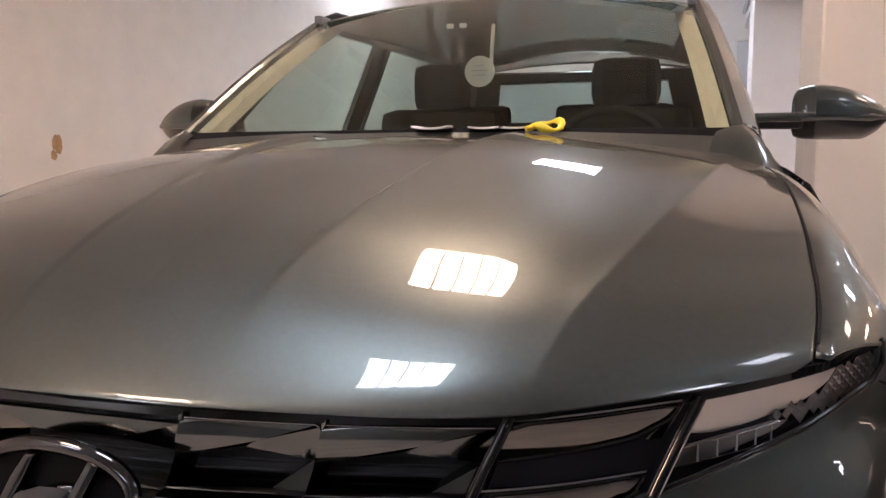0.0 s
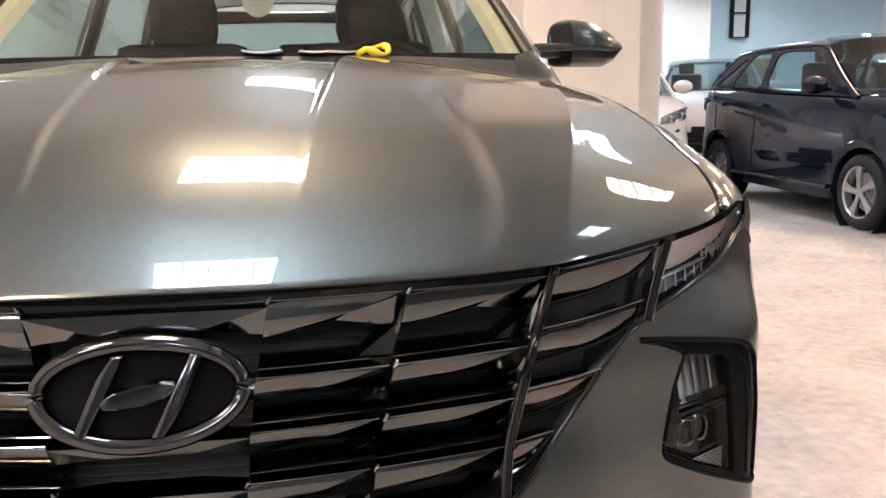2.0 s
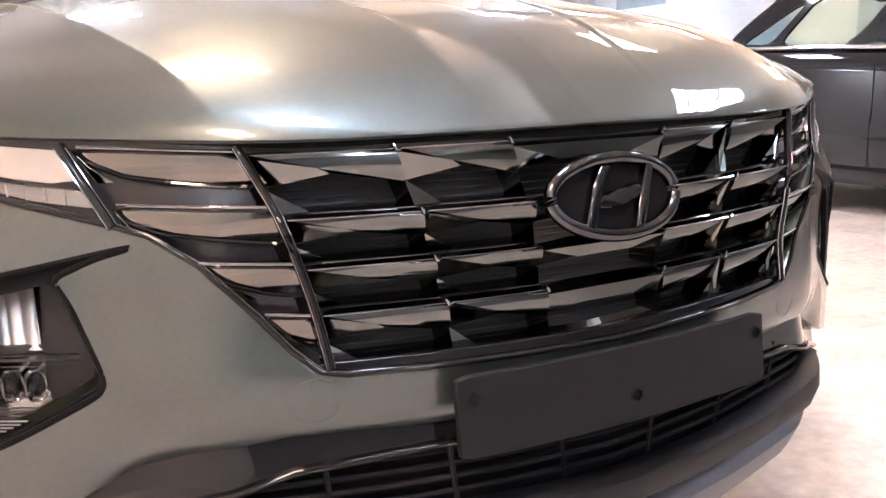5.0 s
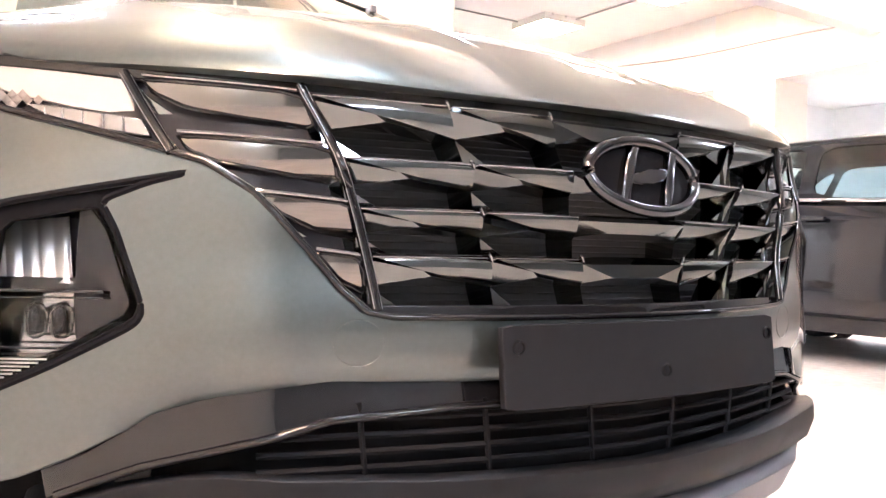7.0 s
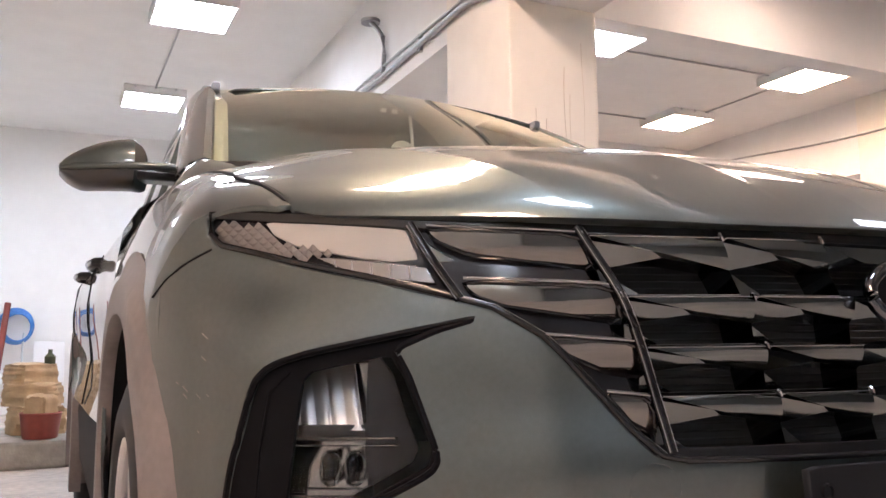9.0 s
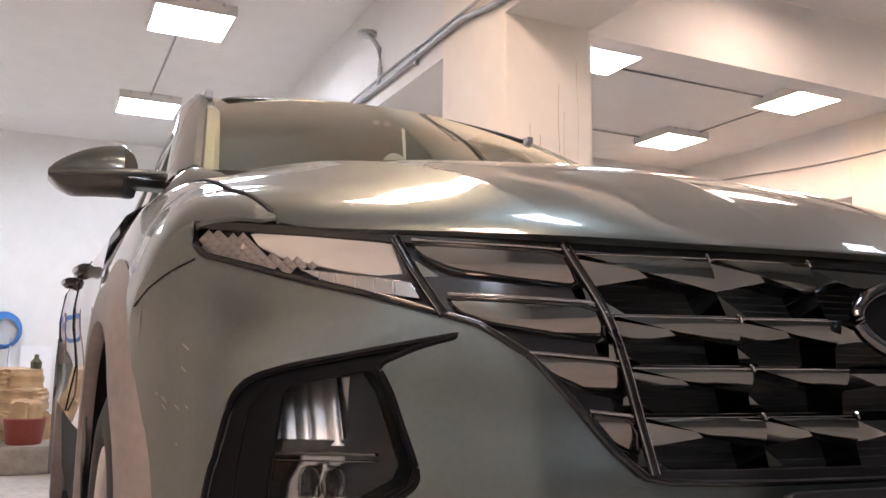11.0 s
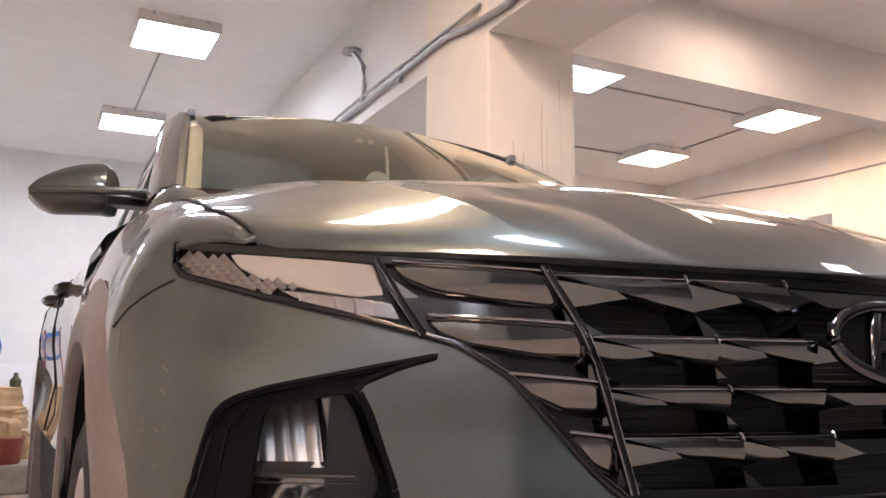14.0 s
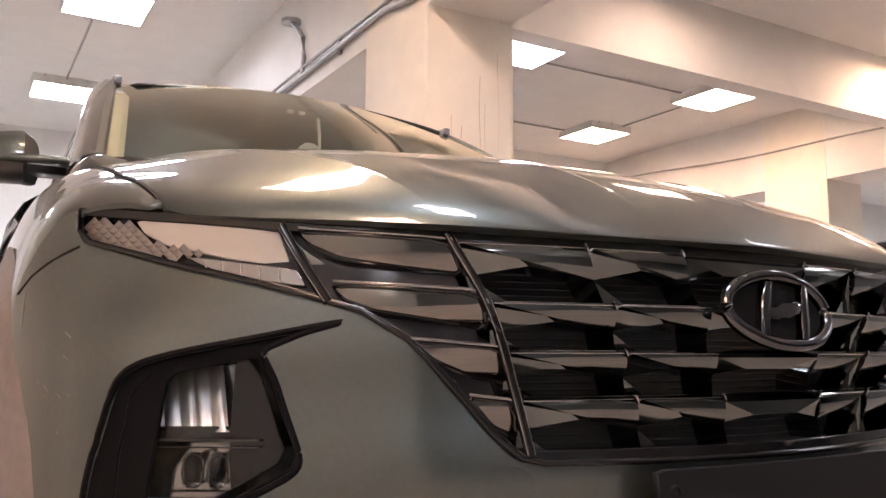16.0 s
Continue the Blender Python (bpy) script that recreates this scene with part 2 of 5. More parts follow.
def patch(name, outline, fmap, material, parent, step=0.02, thick=0.012, holes=(), label="", lip=0.002, out=(0, -1, 0)):
    """A sheet over a flat outline, laid onto a curved surface fmap(u, v), with a turned-in rim."""
    from mathutils.geometry import delaunay_2d_cdt

    loops = [dense(outline, step)] + [dense(h, step) for h in holes]
    pts, edges = [], []
    for lp in loops:
        s = len(pts)
        pts += [Vector(p) for p in lp]
        edges += [(s + i, s + (i + 1) % len(lp)) for i in range(len(lp))]
    us, vs = [p[0] for p in loops[0]], [p[1] for p in loops[0]]
    border = np.array([tuple(p) for p in pts])
    nu, nv = int((max(us) - min(us)) / step), int((max(vs) - min(vs)) / step)
    for i in range(1, nu + 1):
        for j in range(1, nv + 1):
            p = (min(us) + i * step, min(vs) + j * step)
            if inside(p, loops[0]) and not any(inside(p, h) for h in loops[1:]) and np.min(np.hypot(border[:, 0] - p[0], border[:, 1] - p[1])) > step * 0.55:
                pts.append(Vector(p))
    v2, _, f2, *_ = delaunay_2d_cdt(pts, edges, [], 1, 1e-6)
    faces = []
    for f in f2:
        c = sum((v2[i] for i in f), Vector((0, 0))) / len(f)
        if inside(c, loops[0]) and not any(inside(c, h) for h in loops[1:]):
            faces.append(list(f))
    co = [Vector(fmap(p[0], p[1])) for p in v2]
    e = 2e-3
    no = []
    for p in v2:
        du = Vector(fmap(p[0] + e, p[1])) - Vector(fmap(p[0] - e, p[1]))
        dv = Vector(fmap(p[0], p[1] + e)) - Vector(fmap(p[0], p[1] - e))
        n = du.cross(dv)
        no.append(n.normalized() if n.length > 0 else Vector((0, 0, 1)))
    # normals and faces point the way given by out
    if sum((n for n in no), Vector()).dot(Vector(out)) < 0:
        no = [-n for n in no]
    faces = [f if (co[f[1]] - co[f[0]]).cross(co[f[2]] - co[f[0]]).dot(no[f[0]] + no[f[1]] + no[f[2]]) > 0 else f[::-1] for f in faces]
    count = {}
    for f in faces:
        for i, j in zip(f, f[1:] + f[:1]):
            count[(i, j)] = count.get((i, j), 0) + 1
    rim = [(i, j) for (i, j) in count if (j, i) not in count]
    inner = {}
    for i, j in rim:
        t = (co[j] - co[i]).normalized().cross(no[i])
        for k in (i, j):
            inner.setdefault(k, Vector((0, 0, 0)))
            inner[k] += t
    lip_of, back_of = {}, {}
    for k, t in inner.items():
        t = t.normalized()
        lip_of[k] = len(co)
        co.append(co[k] + t * lip - no[k] * lip)
        no.append((no[k] + t * 2).normalized())
        back_of[k] = len(co)
        co.append(co[k] + t * lip - no[k] * thick)
        no.append(t)
    for i, j in rim:
        faces.append([j, i, lip_of[i], lip_of[j]])
        faces.append([lip_of[j], lip_of[i], back_of[i], back_of[j]])
    me = bpy.data.meshes.new(name)
    me.from_pydata(co, [], faces)
    me.shade_smooth()
    me.normals_split_custom_set_from_vertices([tuple(n) for n in no])
    return link(name, me, material, parent, label)


def sweep(name, path, radius, material, parent, sides=8, label="", flat=1.0, closed=False, cap=True):
    """A tube along points; flat squashes its height."""
    bm = bmesh.new()
    path = [Vector(p) for p in path]
    rings = []
    n = len(path)
    for i, p in enumerate(path):
        a, b = path[(i - 1) % n if closed else max(i - 1, 0)], path[(i + 1) % n if closed else min(i + 1, n - 1)]
        d = (b - a).normalized()
        up = Vector((0, 0, 1)) if abs(d.z) < 0.95 else Vector((0, 1, 0))
        s = d.cross(up).normalized()
        u = s.cross(d)
        r = radius(i / max(1, n - 1)) if callable(radius) else radius
        rings.append([bm.verts.new(p + s * r * math.cos(2 * math.pi * k / sides) + u * r * flat * math.sin(2 * math.pi * k / sides)) for k in range(sides)])
    for q, r in list(zip(rings, rings[1:])) + ([(rings[-1], rings[0])] if closed else []):
        for k in range(sides):
            bm.faces.new((q[k], q[(k + 1) % sides], r[(k + 1) % sides], r[k]))
    if cap and not closed:
        bm.faces.new(rings[0][::-1])
        bm.faces.new(rings[-1])
    return part(name, bm, material, parent, label, 50)


def lathe(name, profile, material, parent, segs=40, label="", axis="x", centre=(0, 0, 0), smooth=40):
    """Turns (along, radius) pairs round an axis."""
    bm = bmesh.new()
    rings = []
    for a, r in profile:
        ring = []
        for k in range(segs):
            c, s = math.cos(2 * math.pi * k / segs) * r, math.sin(2 * math.pi * k / segs) * r
            p = (a, c, s) if axis == "x" else (c, a, s) if axis == "y" else (c, s, a)
            ring.append(bm.verts.new(Vector(p) + Vector(centre)))
        rings.append(ring)
    for q, r in zip(rings, rings[1:]):
        for k in range(segs):
            bm.faces.new((q[k], q[(k + 1) % segs], r[(k + 1) % segs], r[k]))
    return part(name, bm, material, parent, label, smooth)


def grid_mesh(name, rows, material, parent, label="", smooth=35, close=False):
    """A skin over rows of points."""
    bm = bmesh.new()
    vs = [[bm.verts.new(p) for p in r] for r in rows]
    for a, b in zip(vs, vs[1:]):
        for i in range(len(a) - 1):
            bm.faces.new((a[i], a[i + 1], b[i + 1], b[i]))
        if close:
            bm.faces.new((a[-1], a[0], b[0], b[-1]))
    bmesh.ops.remove_doubles(bm, verts=bm.verts, dist=1e-5)
    return part(name, bm, material, parent, label, smooth)


# ---- the garage ----
CEIL = 3.45


def slab(name, c, s, material, label, category, parent=None):
    ob = boxed(name, c, s, material, parent)
    return tagged(ob, label, category, kind="structure")


slab("floor", (5.5, 6, -0.1), (20, 26, 0.2), CONCRETE, "stained beige concrete garage floor", "floor")
slab("ceiling", (5.5, 6, CEIL + 0.1), (20, 26, 0.2), CEILING_PAINT, "white painted concrete garage ceiling", "ceiling")
slab("wall_west", (-3.1, 6, CEIL / 2), (0.2, 26, CEIL), PLASTER_CREAM, "cream painted plaster garage wall with brown stains", "wall")
slab("wall_north", (-0.75, 10.5, CEIL / 2), (4.5, 0.2, CEIL), PLASTER, "white painted plaster end wall of the bay", "wall")
slab("wall_return", (1.6, 14.3, CEIL / 2), (0.2, 7.4, CEIL), PLASTER, "white painted plaster return wall", "wall")
slab("wall_far", (7.7, 18.1, CEIL / 2), (12.4, 0.2, CEIL), mat("pale_blue_plaster", (0.52, 0.66, 0.7), 0.75, 0, noise_scale=5, noise_amount=0.08, bump=0.12, bump_scale=14), "pale blue painted far wall behind the cars", "wall")
slab("wall_east", (13.9, 6.5, CEIL / 2), (0.2, 25, CEIL), PLASTER, "white painted wall with a patched square", "wall")
# unseen wall added to close the room, dark to deepen the nose's reflections
slab("wall_south", (5.4, -6.1, CEIL / 2), (17.2, 0.2, CEIL), mat("unseen_wall_grey", (0.24, 0.24, 0.235), 0.8, 0, noise_scale=3, noise_amount=0.3), "unseen grey wall closing the garage, dark to deepen reflections in the car's nose", "wall")
BEAM = 2.59
for name, c, s in (
    ("column_front", (1.357, 3.34, CEIL / 2), (0.555, 0.77, CEIL)),
    ("column_side", (7.3, 5.1, CEIL / 2), (0.6, 0.8, CEIL)),
    ("column_back", (1.357, 8.6, CEIL / 2), (0.555, 0.8, CEIL)),
    ("column_far", (8.0, 17.6, CEIL / 2), (1.1, 0.8, CEIL)),
):
    bm = bmesh.new()
    box(bm, *c, *s, 0.012)
    if name == "column_front":
        box(bm, 1.62, 3.48, CEIL / 2, 0.46, 0.48, CEIL - 0.004, 0.012)
    tagged(part(name, bm, PLASTER if name == "column_back" else PLASTER_CREAM, None), "cream painted square concrete column with chipped paint", "column", kind="structure")
for name, c, s in (
    ("beam_front", (7.72, 3.63, (2.86 + CEIL) / 2), (12.16, 0.18, CEIL - 2.86)),
    ("beam_back", (7.72, 8.5, (BEAM + CEIL) / 2), (12.16, 0.598, CEIL - BEAM)),
    ("beam_long", (1.357, 2.2, (BEAM + CEIL) / 2 + 0.002), (0.551, 16.5, CEIL - BEAM - 0.004)),
    ("beam_side", (7.3, 2.2, (BEAM + CEIL) / 2 + 0.004), (0.59, 16.5, CEIL - BEAM - 0.008)),
):
    slab(name, c, s, CEILING_PAINT, "white painted concrete ceiling beam", "beam")


def ceiling_light(x, y, glow_mat, label):
    """A surface-mounted square panel light on short hangers."""
    root = thing("ceiling_light", label, "ceiling light", "ceiling lights")
    root.location = (x, y, CEIL)
    bm = bmesh.new()
    for sx, sy, lx, ly in ((0, 0.3, 0.62, 0.02), (0, -0.3, 0.62, 0.02), (0.3, 0, 0.02, 0.58), (-0.3, 0, 0.02, 0.58)):
        box(bm, sx, sy, -0.035, lx, ly, 0.1, 0.003)
    box(bm, 0, 0, 0.0, 0.58, 0.58, 0.02)
    part("frame", bm, LAMP_BODY, root)
    boxed("diffuser", (0, 0, -0.078), (0.585, 0.585, 0.006), glow_mat, root, label="bright glowing panel")
    for k in (-0.174, -0.058, 0.058, 0.174):
        boxed("louvre_blade", (k, 0, -0.0885), (0.012, 0.58, 0.013), LAMP_BODY, root)
    for k in (-0.2, 0, 0.2):
        boxed("clip", (k, -0.318, -0.01), (0.02, 0.012, 0.03), LIGHT_CHROME, root)
    return root


COOL_LABEL = "square surface-mounted ceiling light glowing cool white, in a set with added unseen fill lights"
WARM_LABEL = "square surface-mounted ceiling light glowing warm white, in a set with added unseen fill lights"
LIGHTS = (
    # (-2.4, 8.0) is an unseen fill light, added to brighten the left wall
    (-0.14, 5.83, 0), (-0.18, 8.4, 0), (-2.4, 8.0, 0), (3.22, 5.0, 0), (5.74, 5.1, 1), (5.63, 6.86, 1),
    (-0.14, 1.88, 4), (-0.14, -0.06, 0), (3.3, 2.75, 2), (3.3, 0.7, 3), 
    # all unseen: fill lights added to brighten walls, floor, car flank and far bays
    (-1.5, -1.2, 1), (-0.14, -5.0, 0), (-2.4, -3.3, 0), (6.3, 2.9, 1), (6.0, -1.6, 0), (9.5, 5.5, 0), (5.0, 12, 0), (9.5, 12, 0), (5.0, 15.5, 0), (10.5, 1.0, 0), (12.3, 14.5, 0), (12.0, 9.0, 0), (10.6, 7.3, 0), (12.3, 4.4, 0), (9.6, 3.0, 0), (7.0, 15.8, 0), (4.0, 12.5, 0), (9.6, 16.0, 0),
)
for x, y, warm in LIGHTS:
    ceiling_light(x, y, (GLOW_COOL, GLOW_WARM, GLOW_DIM, GLOW_DIM_COOL, GLOW_WARM_SOFT)[warm], WARM_LABEL if warm in (1, 2, 4) else COOL_LABEL)

pipe = thing("ceiling_pipe", "grey steel conduit pipe along the beam with a flanged drop", "pipe")
sweep("pipe_run", [(1.055, y, 2.715 + 0.01 * math.sin(y * 2.3)) for y in np.linspace(9.9, 3.4, 24)] + [(1.055, 3.1, 2.67), (1.055, 2.8, 2.645), (1.055, 0.0, 2.645), (1.055, -3.0, 2.645)], 0.02, STEEL, pipe)
sweep("pipe_run", [(1.055, y, 2.765 + 0.008 * math.sin(y * 1.7)) for y in np.linspace(9.9, 3.0, 20)], 0.011, STEEL, pipe)
sweep("pipe_drop", [(1.052, 4.744, 2.72), (1.06, 4.744, 2.86), (1.058, 4.76, 3.0), (1.04, 4.82, 3.08), (1.012, 4.88, 3.15)], 0.018, STEEL, pipe)
lathe("flange", [(3.145, 0.0), (3.145, 0.07), (3.17, 0.072), (3.17, 0.0)], STEEL, pipe, 20, axis="z", centre=(1.009, 4.89, 0))
for y in (4.1, 5.6, 7.2, 8.8):
    boxed("pipe_clip", (1.068, y, 2.73), (0.03, 0.03, 0.12), STEEL, pipe, 0.004)
for x, y0, y1 in ((-0.18, 6.2, 8.2), (5.8, 5.6, 6.75)):
    c = thing("light_conduit", "thin grey cable conduit between two ceiling lights", "conduit", "light conduits")
    sweep("tube", [(x, y0, CEIL - 0.012), (x, y1, CEIL - 0.012)], 0.01, STEEL, c)
for y, x0, x1 in ((5.25, 3.4, 5.56), (7.06, 2.0, 5.42)):
    c = thing("light_conduit", "thin grey cable conduit between two ceiling lights", "conduit", "light conduits")
    sweep("tube", [(x0, y, CEIL - 0.012), (x1, y, CEIL - 0.012)], 0.01, STEEL, c)


# ---- wheels ----
def wheel(parent, x, y, radius, width, rim_r, spokes, side, rim_mat, twin=False):
    """One road wheel under a car: tyre, rim with spokes, brake disc."""
    w = new("wheel")
    w.parent = parent
    w.location = (x, y, radius)
    h = width / 2
    prof = [(-h * 0.8, rim_r), (-h, rim_r + 0.02), (-h * 1.02, (rim_r + radius) / 2), (-h * 0.9, radius - 0.015), (-h * 0.7, radius), (h * 0.7, radius), (h * 0.9, radius - 0.015), (h * 1.02, (rim_r + radius) / 2), (h, rim_r + 0.02), (h * 0.8, rim_r)]
    lathe("tyre", prof, RUBBER, w, 48, smooth=50)
    lathe("rim", [(side * h * 0.86, rim_r + 0.004), (side * h * 0.95, rim_r), (side * h * 0.86, rim_r - 0.014), (side * h * 0.2, rim_r - 0.03), (-side * h * 0.7, rim_r - 0.01)], rim_mat, w, 48)
    lathe("brake_disc", [(side * h * 0.1, rim_r * 0.75), (side * h * 0.12, 0.05), (side * h * 0.12, 0.0)], STEEL, w, 32)
    for k in range(spokes * (2 if twin else 1)):
        bm = bmesh.new()
        a = 2 * math.pi * k / spokes if not twin else 2 * math.pi * (k // 2) / spokes + (0.17 if k % 2 else -0.17)
        wd = 0.5 * rim_r / spokes * (1.05 if twin else 2.2)
        pts = []
        for r, ww in ((0.02, wd * 0.45), (rim_r * 0.55, wd * 0.55), (rim_r - 0.008, wd * 0.95)):
            for sgn in (-1, 1):
                t = ww * sgn
                pts.append((r * math.cos(a + r * 0.9) - t * math.sin(a), r * math.sin(a + r * 0.9) + t * math.cos(a)))
        for xx in (side * h * 0.85, side * h * 0.55):
            for p in pts:
                bm.verts.new((xx, *p))
        bm.verts.ensure_lookup_table()
        v = bm.verts
        for i in (0, 2):
            for o in (0, 6):
                bm.faces.new((v[o + i], v[o + i + 1], v[o + i + 3], v[o + i + 2]))
            bm.faces.new((v[i], v[i + 2], v[i + 8], v[i + 6]))
            bm.faces.new((v[i + 1], v[i + 3], v[i + 9], v[i + 7]))
        part("spoke", bm, ALLOY if twin else rim_mat, w)
    lathe("hub_cap", [(side * h * 0.9, 0.0), (side * h * 0.9, 0.03), (side * h * 0.8, 0.04)], rim_mat, w, 20)
    return w


# ---- other cars ----
HEAD_SILVER = mat("headlamp_silver", (0.75, 0.75, 0.77), 0.15, 0.9, 1.0, 0.02, bump=0.5, bump_scale=14)


def car(name, label, paint, where, L, W, H, belt, hood, spec, group="parked cars", twin=False, strip=False):
    """A small hatchback: front at y = 0, facing -y. spec: windscreen foot, roof front, roof rear, tail glass foot; front axle, wheelbase, wheel radius."""
    ws, rf, rr, tg, ax, wb, wr = spec
    root = thing(name, label, "car", group)
    w = W / 2
    half = spline([0, 0.08, 0.3, 0.7, L * 0.5, L - 0.4, L - 0.1, L], [w * 0.55, w * 0.78, w * 0.93, w * 0.985, w, w * 0.97, w * 0.88, w * 0.7])
    top = spline([0, 0.06, 0.25, ws, L * 0.5, tg, L - 0.03, L], [hood - 0.28, hood - 0.16, hood - 0.06, belt - 0.03, belt, belt + 0.06, belt - 0.02, belt - 0.12])
    arch = wr + 0.055

    def low(y):
        z = 0.2
        for c in (ax, ax + wb):
            if abs(y - c) < arch:
                z = max(z, wr + math.sqrt(arch**2 - (y - c) ** 2) * 1.0)
        return z

    ys = sorted(set([round(v, 3) for v in np.linspace(0, L, 46)] + [round(c + arch * math.cos(a), 3) for c in (ax, ax + wb) for a in np.linspace(0, math.pi, 15)]))
    rows = []
    for y in ys:
        hw, zt, zb = half(y), top(y), low(y)
        prof = [(hw - 0.16, zb), (hw - 0.02, zb), (hw, max(zb + 0.03, 0.42)), (hw + 0.004, max(zb + 0.05, 0.56)), (hw - 0.012, max(zb + 0.07, 0.68)), (hw - 0.014, max(zb + 0.08, zt - 0.14)), (hw - 0.045, max(zb + 0.09, zt - 0.04)), (hw - 0.1, zt), (hw * 0.5, zt + 0.025), (0, zt + 0.035)]
        rows.append([(x, y, z) for x, z in prof] + [(-x, y, z) for x, z in prof[::-1][1:]])
    def closing(row, y, k):
        zm = 0.46
        return [(x * k, y, zm + (z - zm) * k) for x, _, z in row]

    rows = [closing(rows[0], -0.05, 0.02), closing(rows[0], -0.045, 0.5), closing(rows[0], -0.025, 0.86)] + rows + [closing(rows[-1], L + 0.02, 0.8), closing(rows[-1], L + 0.03, 0.02)]
    grid_mesh("body", rows, paint, root, smooth=40)
    grid_mesh("underbody", [[(-w + 0.12, y, 0.25), (w - 0.12, y, 0.25)] for y in (0.1, L - 0.1)], MATTE_BLACK, root)
    for y in (0.03, L - 0.03):
        boxed("bumper_core", (0, y + (0.12 if y < 1 else -0.12), 0.4), (W * 0.6, 0.2, 0.36), MATTE_BLACK, root)
    wt = w - 0.22
    mid_y, span = (rf + rr) / 2, rr - rf

    def edge(y):
        """Height of the roof's side edge."""
        u = (y - mid_y) / span
        return H - 0.075 - 0.16 * max(0.0, abs(u) - 0.1) ** 2

    def side(sgn):
        def f(y, h):
            base, t = half(y) - 0.075, max(0.0, h)
            return (sgn * (base + (wt - 0.05 * ((y - mid_y) / span) ** 2 - base) * t**1.35), y, top(y) + (edge(y) - top(y)) * h)
        return f

    # sides of the cabin, with a front and a rear window
    def yl(h):
        return ws + (rf - ws) * h

    def yr(h):
        return tg + (rr - tg) * h

    out = [(yl(0) + 0.02, 0), (yr(0), 0), (yr(0.5) + 0.03, 0.5), (yr(1), 1), (yl(1), 1), (yl(0.5), 0.5)]
    mid = (ws + tg) / 2 + 0.1
    win1 = [(yl(0.06) + 0.16, 0.06), (mid - 0.05, 0.06), (mid - 0.05, 0.9), (yl(0.9) + 0.1, 0.9)]
    win2 = [(mid + 0.05, 0.06), (yr(0.06) - 0.55, 0.06), (yr(0.9) - 0.4, 0.9), (mid + 0.05, 0.9)]
    win3 = [(yr(0.06) - 0.48, 0.09), (yr(0.06) - 0.2, 0.12), (yr(0.8) - 0.25, 0.75), (yr(0.9) - 0.33, 0.86)]
    for sgn in (-1, 1):
        f = side(sgn)
        patch("cabin_side", out, f, paint, root, 0.12, 0.02, [rounded(q, 0.12, 2) for q in (win1, win2, win3)], out=(sgn, 0, 0))
        for wdw in (win1, win2, win3):
            patch("side_window", rounded(wdw, 0.12, 2), lambda y, h, f=f: (f(y, h)[0] - sgn * 0.012, *f(y, h)[1:]), TINT_DARK, root, 0.15, 0.004, out=(sgn, 0, 0))
        if strip:
            sweep("window_strip", [f(y, 0.03) for y in np.linspace(ws + 0.2, tg - 0.15, 12)], 0.012, LIGHT_CHROME, root, 6)
        # rounded edges of the cabin
        rail = [Vector(f(yl(h) + 0.015, h)) for h in np.linspace(0, 0.97, 9)] + [Vector(f(y, 1)) for y in np.linspace(rf + 0.08, rr - 0.05, 14)] + [Vector(f(yr(h), h)) for h in np.linspace(0.97, 0.05, 7)]
        sweep("cabin_edge", [p - Vector((sgn * 0.014, 0, 0.014)) for p in rail], 0.028, paint, root, 10)
        # mirror
        bm = bmesh.new()
        bmesh.ops.create_uvsphere(bm, u_segments=16, v_segments=10, radius=1)
        for v in bm.verts:
            v.co = Vector((v.co.x * 0.115 + sgn * (w + 0.07), v.co.y * 0.07 + ws + 0.35, v.co.z * 0.075 + belt + 0.07))
        part("mirror", bm, paint, root, smooth=60)
        boxed("mirror_arm", (sgn * (w - 0.02), ws + 0.36, belt + 0.03), (0.12, 0.05, 0.03), GLOSS_BLACK, root, 0.008)
        # handles
        for hy in (mid - 0.12, mid + 0.75):
            boxed("door_handle", (sgn * (half(hy) + 0.005), hy, belt - 0.1), (0.035, 0.17, 0.028), paint, root, 0.008)
            sweep("door_gap", [(sgn * (half(hy + 0.12) + 0.003), hy + 0.13, z) for z in (0.32, 0.5, 0.62)] + [(sgn * (half(hy + 0.12) - 0.012), hy + 0.13, z) for z in (0.7, belt - 0.08)], 0.004, MATTE_BLACK, root, 4)
        sweep("side_moulding", [(sgn * (half(y) + 0.004), y, 0.3) for y in np.linspace(ax + arch + 0.03, ax + wb - arch - 0.03, 8)], 0.018, GLOSS_BLACK, root, 6)
        # lamps
        fy = lambda x: next((y for y in np.linspace(0, 1.2, 120) if half(y) > x + 0.012), 0.5)
        bm = bmesh.new()
        a, b = [], []
        for k in range(9):
            x = w * (0.52 + 0.43 * k / 8)
            y = fy(x)
            a.append(bm.verts.new((sgn * x, y - 0.004, hood - 0.17 + 0.13 * (k / 8) ** 0.8)))
            b.append(bm.verts.new((sgn * x, y - 0.012, hood - 0.24 + 0.17 * (k / 8) ** 1.7)))
        for k in range(8):
            bm.faces.new((a[k], a[k + 1], b[k + 1], b[k]))
        bmesh.ops.solidify(bm, geom=bm.faces, thickness=0.03)
        part("headlamp", bm, HEAD_SILVER, root, "clear headlamp with silver reflector", 40)
        bm = bmesh.new()
        for k in range(7):
            y = L - 0.32 + 0.29 * k / 6
            x = half(y) + 0.006
            bm.verts.new((sgn * x, y, belt - 0.055 + 0.02 * k / 6))
            bm.verts.new((sgn * x, y, belt - 0.075 - 0.05 * k / 6 - 0.09 * max(0, k - 3) / 3))
        bm.verts.ensure_lookup_table()
        for k in range(6):
            bm.faces.new((bm.verts[2 * k], bm.verts[2 * k + 2], bm.verts[2 * k + 3], bm.verts[2 * k + 1]))
        bmesh.ops.solidify(bm, geom=bm.faces, thickness=0.03)
